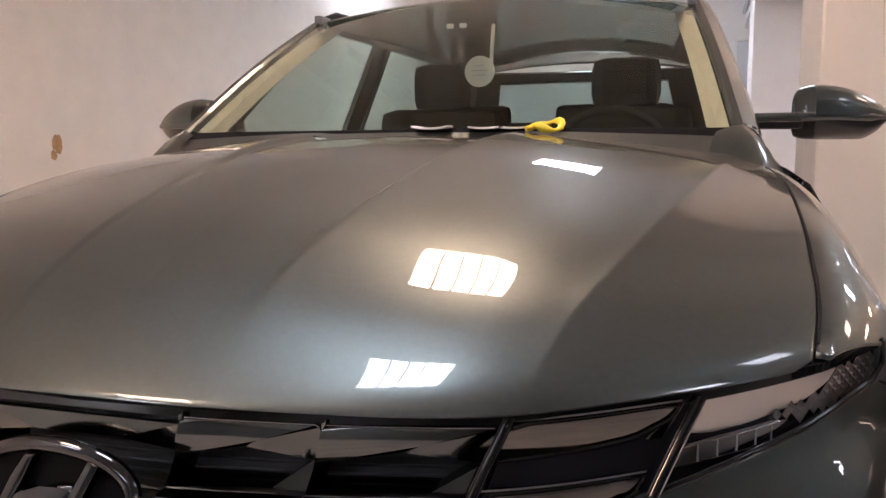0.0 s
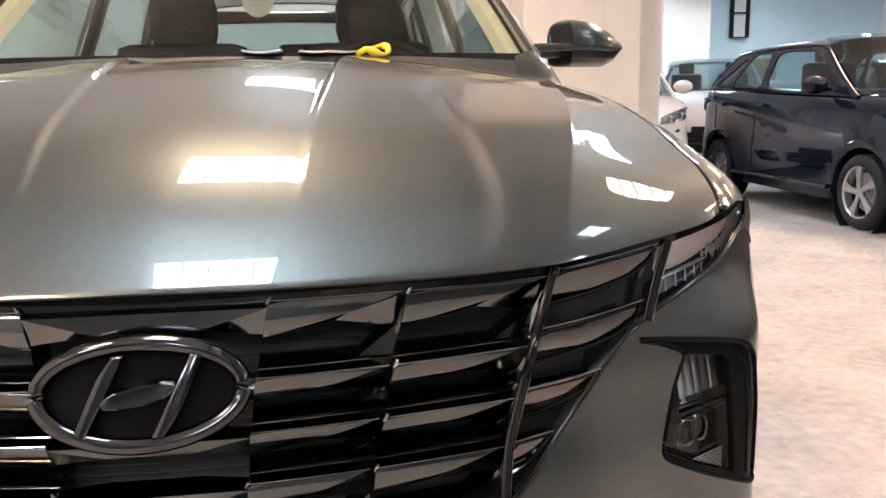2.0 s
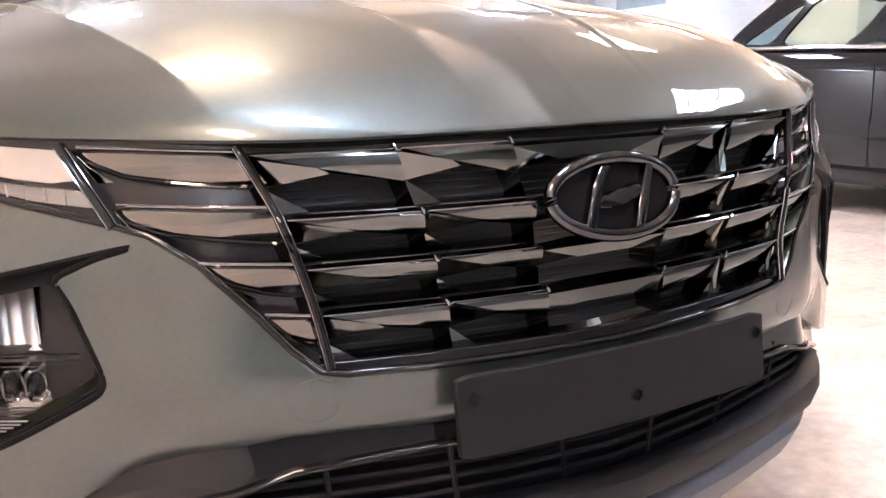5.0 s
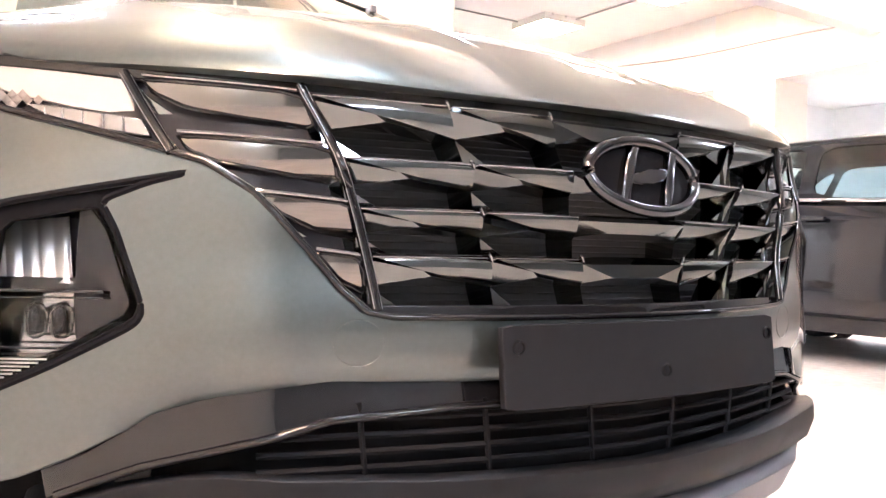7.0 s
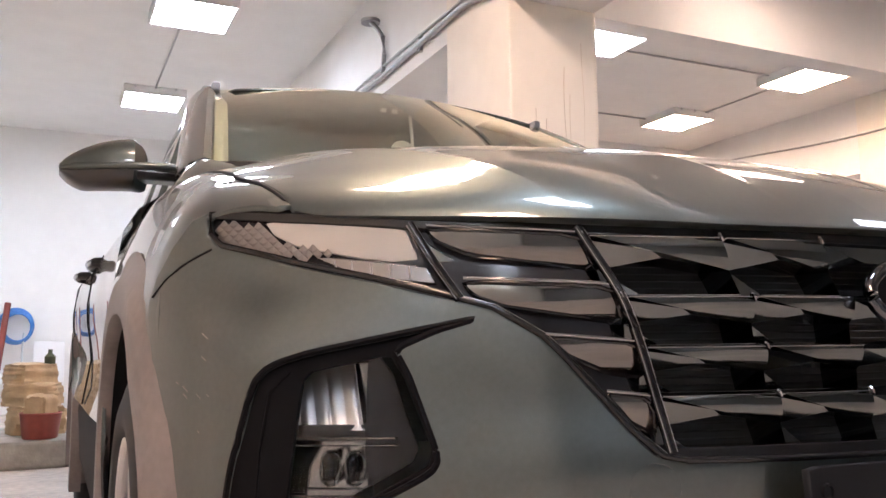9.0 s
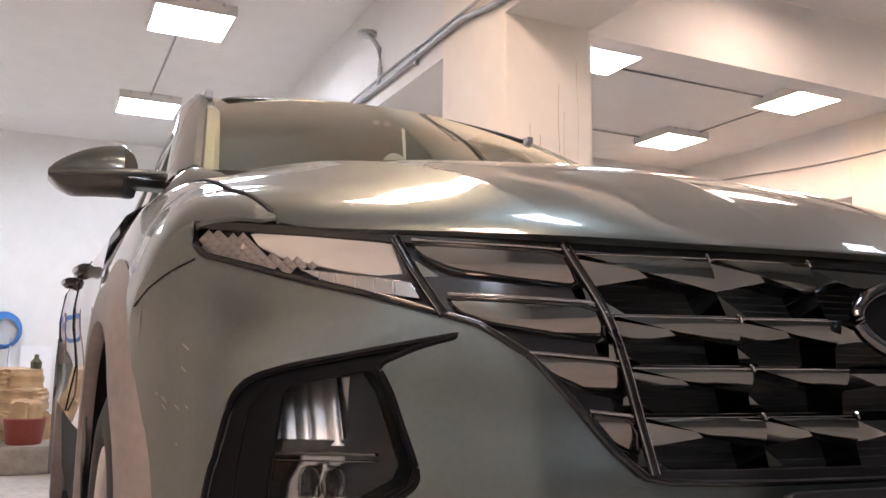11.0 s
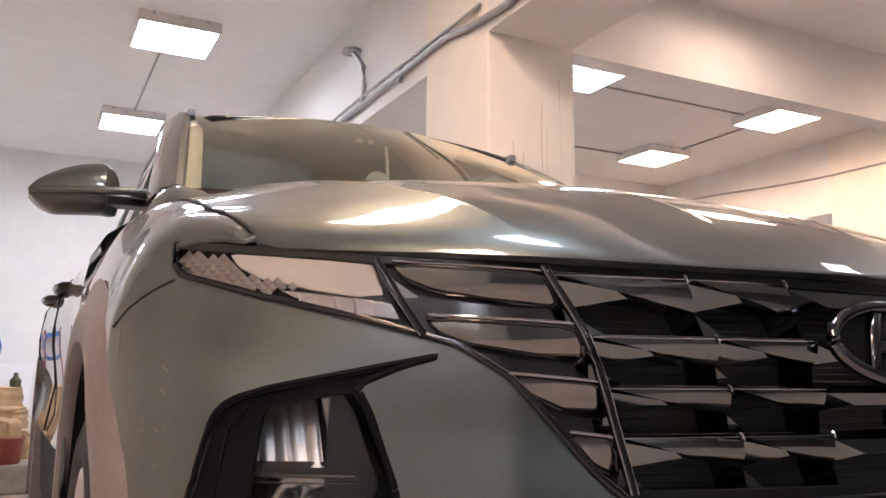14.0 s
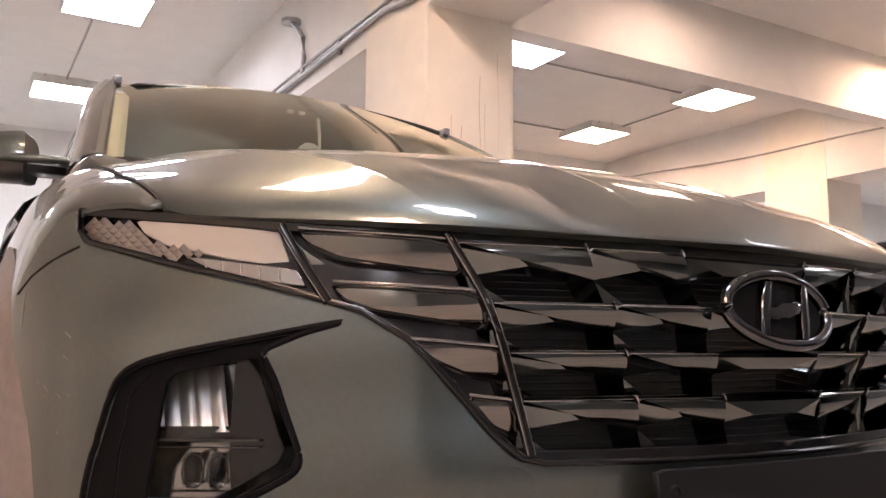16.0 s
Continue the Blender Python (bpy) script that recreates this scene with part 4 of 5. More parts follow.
for sgn in (-1, 1):
    wing = new("wing_lamp")
    wing.parent = suv
    tagged(wing, "gloss black wing beside the grille with mirrored leaf-shaped lamps")
    base = [(0.472, 0.885), (0.654, 0.895), (0.79, 0.91), (0.862, 0.922), (0.864, 0.9), (0.85, 0.881), (0.77, 0.847), (0.63, 0.806), (0.58, 0.788), (0.53, 0.755), (0.472, 0.688), (0.44, 0.648), (0.412, 0.618), (0.397, 0.615)]
    patch("wing_base", flip(base, sgn), nose(0.022), WING_BLACK, wing, 0.03, 0.03)
    for k, lf in enumerate(LEAF):
        patch("leaf_lamp", flip(rounded(lf, 0.12, 1), sgn), (lambda x, z, zt=lf[0][1]: (x, nose_y(x, z) + 0.002 + 7.5 * (zt - z) ** 2 + 0.02 * (zt - z), z)), LEAF_METAL, wing, 0.015, 0.02)
        ring = rounded(lf, 0.12, 1)
        sweep("leaf_border", [(sgn * x, nose_y(x, z) + 7.5 * (lf[0][1] - z) ** 2 + 0.02 * (lf[0][1] - z), z) for x, z in dense(ring, 0.012)], 0.0026, GLOSS_BLACK, wing, 6, closed=True)
        a, b = lf[0], lf[1]
        c, d = lf[-1], lf[len(lf) // 2 + 1]
        tip = [(a[0] + 0.004, a[1] - 0.003), (c[0] + 0.002, c[1] - 0.004), (d[0] + 0.012, d[1] - 0.006), (c[0] * 0.55 + d[0] * 0.45 + 0.008, c[1] * 0.4 + d[1] * 0.6 - 0.014)]
        patch("leaf_facet", flip(tip, sgn), nose(0.016, 0.12, a[1]), DARK_CHROME, wing, 0.02, 0.004)
        sweep("leaf_ridge", [(sgn * (a[0] + (b[0] - a[0]) * t), nose_y(a[0] + (b[0] - a[0]) * t, a[1]) - 0.003, a[1] + (b[1] - a[1]) * t + 0.004) for t in np.linspace(0, 1, 8)], 0.002, LOUVRE_EDGE, wing, 6)
    patch("lamp_panel", flip(rounded(LAMP0, 0.1, 1), sgn), (lambda x, z: (x, nose_y(x, z) + 0.006 + (0.3 - 0.6 * (abs(x) - 0.66)) * max(0.0, 0.905 - z), z)), LAMP_WHITE, wing, 0.015, 0.02, label="pale satin light panel")
    patch("lower_lens", flip(LENS0, sgn), nose(0.008, 0.1, 0.85), LENS_GREY, wing, 0.012, 0.015, label="clear ribbed lower lens")
    for x in (0.655, 0.675, 0.695, 0.715, 0.732):
        sweep("lens_rib", [(sgn * x, nose_y(x, z) + 0.009, z) for z in (0.823 + 0.16 * (x - 0.63), 0.841 + 0.15 * (x - 0.637))], 0.0012, LAMP_SILVER, wing, 5)
    co, faces, seen = [], [], {}
    for j in range(12):
        for i in range(15):
            cx, cz = 0.728 + 0.0104 * i + (0.0052 if j % 2 else 0), 0.85 + 0.0068 * j
            if not any(inside((cx + dx, cz + dz), FACET) for dx, dz in ((0, 0), (0, 0.003))):
                continue
            ring = []
            for dx, dz, d in ((-0.0052, 0, 0.012), (0, -0.0068, 0.0125), (0.0052, 0, 0.012), (0, 0.0068, 0.0125)):
                x, z = cx + dx, cz + dz
                key = (round(x * 4000), round(z * 4000))
                if key not in seen:
                    seen[key] = len(co)
                    co.append((sgn * x, nose_y(x, z) + d, z))
                ring.append(seen[key])
            x, z = cx + 0.0015, cz - 0.0028
            k = len(co)
            co.append((sgn * x, nose_y(x, z) + 0.0105, z))
            faces += [(ring[a], ring[(a + 1) % 4], k)[::sgn] for a in range(4)]
    flat_mesh("facet_reflector", co, faces, FACET_SILVER, wing, "silver faceted reflector")
    sweep("wing_bar", [(sgn * (0.656 - 0.045 * t), nose_y(0.656 - 0.045 * t, 0.897 - 0.096 * t) - 0.003, 0.897 - 0.096 * t) for t in np.linspace(0, 1, 8)], 0.0065, GLOSS_BLACK, wing, 8)
    for off in (-0.006, 0.006):
        sweep("bar_line", [(sgn * (0.656 + off - 0.045 * t), nose_y(0.656 - 0.045 * t, 0.897 - 0.096 * t) - 0.0065, 0.897 - 0.096 * t) for t in np.linspace(0.03, 1, 8)], 0.0009, LOUVRE_EDGE, wing, 5)

# headlamps in the bumper
LENS = [(0.777, 0.715), (0.684, 0.737), (0.667, 0.707), (0.641, 0.622), (0.647, 0.604), (0.724, 0.555), (0.80, 0.518), (0.79, 0.615)]
for sgn in (-1, 1):
    hl = new("headlamp")
    hl.parent = suv
    tagged(hl, "clear headlamp in a black recessed surround")
    bez = [(x * 0.998 + 0.001, z) for x, z in BEZEL]
    deep = nose(0.007)
    patch("surround", flip(bez, sgn), deep, SURROUND_BLACK, hl, 0.02, 0.01, [flip(rounded(LENS, 0.1, 1), sgn)])
    patch("lens", flip(rounded(LENS, 0.1, 1), sgn), nose(0.014), CLEAR, hl, 0.02, 0.012)
    patch("reflector", flip(LENS, sgn), lambda x, z: (x, nose_y(x, z) + 0.095 - (0.03 if z < 0.6 else 0.0), z), LENS_GREY, hl, 0.02, 0.01)
    rows = []
    for x in np.linspace(0.7, 0.784, 61):
        ph = (x - 0.668) / 0.0165
        fold = 0.005 * abs(math.sin(ph * math.pi)) ** 0.7 * (0.75 + 0.25 * math.sin(x * 190))
        rows.append([(sgn * x, nose_y(x, z) + 0.07 - fold * (1 - 0.4 * abs(v - 0.5)) + 0.03 * v - 0.02, z) for v, z in [(v, 0.643 + (0.728 - (x - 0.668) * 0.13 - 0.643) * v) for v in np.linspace(0, 1, 7)]])
    grid_mesh("fluted_reflector", rows, LAMP_SILVER, hl, "silver fluted reflector", 50)
    sweep("surround_ridge", [(sgn * x, nose_y(x, z) + 0.007, z) for x, z in ((0.79, 0.716), (0.812, 0.69), (0.822, 0.62), (0.828, 0.51))], 0.002, SURROUND_BLACK, hl, 6)
    sweep("surround_rim", [(sgn * x, nose_y(x, z) + 0.002, z) for x, z in dense(bez, 0.012)], 0.0045, SURROUND_BLACK, hl, 6, closed=True)
    for z, r in ((0.634, 0.0025), (0.626, 0.0012), (0.566, 0.002)):
        x0 = 0.672 if z > 0.6 else 0.715
        sweep("trim_bar", [(sgn * x, nose_y(x, z) + 0.034, z) for x in np.linspace(x0, 0.785, 8)], r * 0.8, LAMP_DARK, hl, 6)
    boxed("bar_shadow", (sgn * 0.722, nose_y(0.73, 0.64) + 0.06, 0.642), (0.15, 0.03, 0.016), GLOSS_BLACK, hl, 0.003, turn=Matrix.Rotation(sgn * 0.45, 3, "Z"))
    for x in (0.738, 0.712):
        sweep("projector_rim", [(sgn * (x + 0.012 * math.cos(a)), nose_y(x, 0.6) + 0.045, 0.598 + 0.02 * math.copysign(abs(math.sin(a)) ** 0.6, math.sin(a))) for a in np.linspace(0, 2 * math.pi, 20, endpoint=False)], 0.0022, DARK_CHROME, hl, 6, closed=True)
        bm = bmesh.new()
        bmesh.ops.create_uvsphere(bm, u_segments=14, v_segments=10, radius=1)
        for v in bm.verts:
            v.co = Vector((sgn * x + v.co.x * 0.011, nose_y(x, 0.6) + 0.055 + v.co.y * 0.008, 0.598 + v.co.z * 0.019))
        part("projector", bm, GLOSS_BLACK, hl, smooth=60)
    for k in range(8):
        z = 0.552 - 0.0045 * k
        x0 = 0.727 + 0.0085 * k
        sweep("lower_rib", [(sgn * x, nose_y(x, z) + 0.04, z) for x in np.linspace(x0, 0.79, 5)], 0.0012, LAMP_SILVER, hl, 5)
    patch("side_mask", flip([(0.693, 0.732), (0.684, 0.734), (0.667, 0.707), (0.643, 0.622), (0.649, 0.606), (0.696, 0.575), (0.698, 0.62)], sgn), nose(0.05), MASK_DARK, hl, 0.02, 0.004)

# plate holder
holder = new("plate_holder")
holder.parent = suv
tagged(holder, "blank dark grey plastic number plate holder")
patch("panel", rounded([(-0.2625, 0.501), (0.2625, 0.501), (0.2625, 0.601), (-0.2625, 0.601)], 0.03, 1), lambda x, z: (x, -0.056 + 0.25 * x * x + 0.1 * (z - 0.5), z), PLATE_PLASTIC, holder, 0.03, 0.012, lip=0.002)
for x, z in ((-0.243, 0.575), (0.243, 0.575), (0, 0.535)):
    lathe("screw_boss", [(0.0, 0.0095), (-0.0035, 0.009), (-0.0035, 0.0075), (0.001, 0.0065), (0.001, 0.0)], MATTE_BLACK, holder, 20, axis="y", centre=(x, -0.056 + 0.25 * x * x + 0.1 * (z - 0.5), z))
boxed("holder_block", (0, -0.008, 0.548), (0.4, 0.05, 0.085), MATTE_BLACK, holder)
for sgn in (-1, 1):
    sweep("tow_cover", [(sgn * 0.415 + 0.03 * math.cos(a), nose_y(0.415 + 0.03 * sgn * math.cos(a), 0.579) + 0.0002, 0.579 + 0.028 * math.sin(a)) for a in np.linspace(0, 2 * math.pi, 36, endpoint=False)], 0.0005, PAINT, suv, 5, closed=True)

rng = random.Random(11)
for k in range(9):
    x, z, n = rng.uniform(0.87, 0.915), rng.uniform(0.6, 0.76), rng.uniform(0.006, 0.018)
    sweep("scuff", [(-x - n * 0.3 * t, nose_y(x + n * 0.3 * t, z + n * t * 0.4) + 0.0004, z + n * t * 0.4) for t in (0, 0.5, 1)], 0.001, SCUFF, suv, 5)

# lower grille and skid panel


def tuck(x):
    """How far the lower pieces draw back towards the corners."""
    return 0.034 * ease((abs(x) - 0.5) / 0.22)


strip = both([(0, 0.526), (0.283, 0.528), (0.442, 0.534), (0.516, 0.524), (0.581, 0.506), (0.664, 0.475), (0.725, 0.446), (0.733, 0.43), (0.728, 0.394), (0.636, 0.431), (0.545, 0.459), (0.442, 0.486), (0.275, 0.498), (0, 0.499)])
patch("lower_strip", strip, lambda x, z: (x, nose_y(x, 0.52) + 0.012 + 0.7 * tuck(x) - 0.2 * (0.5 - z), z), GLOSS_BLACK, suv, 0.025, 0.05)
sweep("strip_edge", [(x, nose_y(x, 0.52) + 0.007 + 0.7 * tuck(x) - 0.2 * (0.5 - z), z) for x, z in dense([(-0.72, 0.397), (-0.636, 0.431), (-0.545, 0.459), (-0.442, 0.486), (-0.275, 0.497), (0.275, 0.497), (0.442, 0.486), (0.545, 0.459), (0.636, 0.431), (0.72, 0.397)], 0.03, False)], 0.0055, GLOSS_BLACK, suv, 8)
lower = new("lower_grille")
lower.parent = suv
tagged(lower, "matte black lower grille with thin bars")
patch("backing", both([(0, 0.505), (0.6, 0.5), (0.62, 0.3), (0, 0.28)]), lambda x, z: (x, nose_y(x, 0.52) + 0.08, z), MATTE_BLACK, lower, 0.05, 0.01)
for z in (0.424, 0.444, 0.464, 0.484):
    sweep("bar", [(x, nose_y(x, 0.52) + 0.018, z) for x in np.linspace(-0.52, 0.52, 31)], 0.0045, MATTE_BLACK, lower, 6)
for x in (-0.4, -0.24, -0.08, 0.08, 0.24, 0.4):
    sweep("upright", [(x + 0.12 * (z - 0.45) * (1 if x > 0 else -1), nose_y(x, 0.52) + 0.016, z) for z in (0.405, 0.45, 0.505)], 0.004, MATTE_BLACK, lower, 6)
half = [(0, 0.408), (0.3, 0.412), (0.48, 0.424), (0.58, 0.428), (0.66, 0.408), (0.72, 0.386), (0.75, 0.37), (0.758, 0.355), (0.752, 0.335), (0.69, 0.31), (0, 0.31)]
patch("skid_panel", rounded(both(half), 0.2, 2), lambda x, z: (x, nose_y(x, 0.52) - 0.035 + tuck(x) + 1.6 * (0.40 - z) ** 2 * 8 * (1 if z < 0.4 else 0.2), z), GREY_PLASTIC, suv, 0.03, 0.05)
half = [(0, 0.312), (0.69, 0.315), (0.748, 0.325), (0.744, 0.295), (0.69, 0.262), (0, 0.255)]
patch("skid_lip", rounded(both(half), 0.2, 2), lambda x, z: (x, nose_y(x, 0.52) + 0.005 + 0.5 * (0.31 - z), z), mat("skid_silver", (0.1, 0.1, 0.115), 0.45, 0.2), suv, 0.03, 0.05)

# fenders, doors and cladding
def edge_z(y):
    y = min(max(y, 0.325), 1.2)
    return hood_z(HOOD_SIDE(y), y) - 0.004


AX, WR = 0.92, 0.35
CORNER = [(PLAN_LOW(x), x) for x in np.linspace(0.8, 0.945, 30)]


def arch_r(a, r):
    """Radius of the squared-off wheel arch."""
    return r * (1 + (0.08 * math.sin(2 * a) ** 2 if 0 < a < math.pi else 0))


def corner_x(y):
    """Half width of the bumper where it turns into the side."""
    return float(np.interp(y, [c[0] for c in CORNER], [c[1] for c in CORNER]))


def fender_map(sgn):
    def f(y, v):
        e = edge_z(y)
        xe = HOOD_SIDE(min(y, 1.22)) + 0.005
        v = max(v, 0.0)
        wide, p = corner_x(y) - 0.001, 2.2 + 0.9 * ease((0.65 - y) / 0.2)
        return (sgn * (xe + (wide - xe) * (1 - (1 - min(v, 1)) ** p)), y, e - (e - 0.70) * v**1.6)
    return f


def v_of(y, z):
    e = edge_z(y)
    return max(0.0, (e - z) / (e - 0.70)) ** (1 / 1.6)


for sgn in (-1, 1):
    arc = [(AX + arch_r(a, 0.5) * math.cos(a), 0.36 + arch_r(a, 0.5) * math.sin(a)) for a in np.linspace(2.75, 0.39, 16)]
    lower_edge = [(y, v_of(y, max(z, 0.56))) for y, z in arc]
    out = [(0.317, 0.0), (0.322, 0.07), (0.36, 0.19), (0.4, 0.3), (0.43, 0.375), (0.457, 0.465), (0.475, 0.53), (0.49, 0.62)] + [(max(y, 0.472), v) for y, v in lower_edge] + [(1.32, v_of(1.3, 0.5)), (1.32, 0.03), (1.0, 0.0), (0.7, 0.0), (0.5, 0.0)]
    patch("fender", out, fender_map(sgn), PAINT, suv, 0.035, 0.008, out=(sgn, 0, 0.3))
    sweep("hood_gap", [(sgn * (HOOD_SIDE(y) + 0.0045), y, hood_z(HOOD_SIDE(y), y) - 0.003) for y in np.linspace(0.33, 1.2, 46)], 0.0026, MATTE_BLACK, suv, 6)
    # cladding round the arch
    rows = []
    for a in np.linspace(3.6, -0.46, 40):
        c, s = math.cos(a) * arch_r(a, 1), math.sin(a) * arch_r(a, 1)
        rows.append([(sgn * min(x, corner_x(AX + r * c) + tuckin), AX + r * c, 0.36 + r * s) for x, r, tuckin in ((0.924, 0.442, 0.012), (0.94, 0.443, 0.014), (0.951, 0.45, 0.014), (0.953, 0.47, 0.014), (0.951, 0.495, 0.012), (0.947, 0.512, 0.006), (0.938, 0.524, -0.002), (0.926, 0.56, -0.008))])
    grid_mesh("arch_cladding", rows, CLADDING, suv, "grey-brown plastic wheel arch cladding")
    grid_mesh("arch_liner", [[(sgn * x, AX + arch_r(a, 0.445) * math.cos(a), 0.36 + arch_r(a, 0.445) * math.sin(a)) for x in (0.6, 0.924)] for a in np.linspace(3.6, -0.46, 40)], MATTE_BLACK, suv)
    rows = []
    bulge = spline([1.3, 1.6, 2.0, 2.6, 3.0, 3.4, 3.7, 4.1, 4.46], [0, 0.0, 0.01, 0.018, 0.026, 0.038, 0.03, -0.05, -0.16])
    for y in np.linspace(1.325, 4.45, 28):
        low = 0.55 if abs(y - AX - 2.68) > 0.47 else max(0.55, 0.36 + math.sqrt(0.2209 - (y - AX - 2.68) ** 2))
        crease = 0.012 * math.exp(-(((y - 2.9) / 0.9) ** 2))
        rows.append([(sgn * (x + bulge(y)), y, max(z, low)) for x, z in ((0.76, 1.14), (0.83, 1.11), (0.88, 1.075), (0.912, 1.02), (0.922, 0.96), (0.928, 0.9 + crease), (0.926, 0.84), (0.916, 0.78 - crease), (0.909, 0.71), (0.916, 0.62), (0.934, 0.55))])
    grid_mesh("door_panel", rows, PAINT, suv, smooth=60)
    grid_mesh("side_sill", [[(sgn * x, y, z) for x, z in ((0.932, 0.55), (0.942, 0.5), (0.93, 0.3), (0.8, 0.22))] for y in (1.27, 2.0, 3.15)], MATTE_BLACK, suv)
    for hy, hz in ((2.2, 1.02), (3.1, 1.05)):
        sweep("door_handle", [(sgn * (x + bulge(hy)), hy + dy, hz) for x, dy in ((0.89, -0.1), (0.925, -0.085), (0.938, 0), (0.93, 0.1), (0.89, 0.115))], 0.015, GLOSS_BLACK, suv, 8, flat=1.1)
    for y in (2.42, 3.45):
        sweep("door_gap", [(sgn * (x + bulge(y)), y, z) for x, z in ((0.882, 1.075), (0.914, 1.02), (0.93, 0.9), (0.928, 0.84), (0.918, 0.78), (0.911, 0.71), (0.935, 0.56))], 0.003, MATTE_BLACK, suv, 4)
    grid_mesh("rear_arch_cladding", [[(sgn * x, AX + 2.68 + r * math.cos(a), 0.36 + r * math.sin(a)) for x, r in ((0.85, 0.41), (0.95, 0.415), (0.968, 0.43), (0.965, 0.47), (0.92, 0.475))] for a in np.linspace(3.6, -0.46, 32)], CLADDING, suv)
    for y in (AX, AX + 2.68):
        wheel(suv, sgn * 0.815, y, WR, 0.23, 0.235, 5, sgn, ALLOY)
    # mirror
    mr = new("door_mirror")
    mr.parent = suv
    up = spline([-0.02, 0.0, 0.06, 0.2, 0.4, 0.6, 0.8, 0.93, 1.0], [0.55, 0.75, 0.93, 1.0, 0.95, 0.82, 0.58, 0.34, 0.1])
    dn = spline([-0.02, 0.0, 0.1, 0.3, 0.7, 0.86, 0.96, 1.0], [0.5, 0.8, 0.97, 1.0, 1.0, 0.72, 0.3, 0.06])
    lift, shift = 0.068, 0.04 if sgn > 0 else 0.0
    cap, shell = [], []
    for t in [-0.02, 0.0, 0.03, 0.06, 0.1, 0.14, 0.17, 0.175] + list(np.linspace(0.2, 0.9, 15)) + [0.94, 0.97, 1.0]:
        x = 0.834 + shift + 0.22 * t
        back = 1.57 + 0.09 * t * t + 0.15
        y = 1.57 + 0.1 * max(t, 0.0) ** 2.2 + 0.11 * max(0.0, min(1.0, 1 - t / 0.172)) ** 0.8
        d = (back - y) * (0.55 + 0.45 * min(1.0, up(t) * 1.3))
        cap.append([(sgn * x, y + d * (0.5 - 0.5 * math.cos(a)), 1.168 + lift + 0.079 * up(t) * abs(math.sin(a)) ** 0.7) for a in np.linspace(0, math.pi, 17)])
        shell.append([(sgn * x, y + 0.006 + d * (0.5 - 0.48 * math.cos(a)), 1.158 + lift - 0.05 * dn(t) * abs(math.sin(a)) ** 0.55) for a in np.linspace(0, math.pi, 17)])
    grid_mesh("mirror_cap", cap, PAINT, mr, smooth=38)
    grid_mesh("mirror_shell", shell, MIRROR_SHELL, mr, "dark glossy lower mirror shell", 60)
    sweep("mirror_stripe", [(sgn * (0.77 + (0.282 + shift) * t), 1.582 + 0.095 * t * t - (0.016 if t < 0.9 else 0.006), 1.163 + lift) for t in np.linspace(0, 1, 16)], lambda t: 0.011 if t < 0.93 else 0.006, PAINT, mr, 8)
    boxed("mirror_arm", (sgn * (0.81 + shift / 2), 1.655, 1.15 + lift), (0.12, 0.08, 0.03), MIRROR_SHELL, mr, 0.01)
    sweep("arm_band", [(sgn * x, y, 1.163 + lift) for x, y in ((0.72, 1.63), (0.76, 1.6), (0.8, 1.585), (0.84 + shift, 1.575))], 0.012, PAINT, mr, 8)

# cabin: windscreen, roof, pillars, windows
def back_edge(x):
    """The hood's rear edge."""
    y = HOOD_BACK(min(abs(x), 0.765))
    return Vector((x, y, hood_z(x, y)))


def screen(x, v):
    k = (x / 0.72) ** 2
    return (x, 1.17 + 0.74 * v + 0.15 * k * (1 - 0.4 * v), 1.2 + 0.425 * v - 0.055 * k * v + 0.02 * math.sin(math.pi * min(max(v, 0), 1)))


def screen_edge(t):
    return Vector(screen(0.722 - 0.112 * t, t))


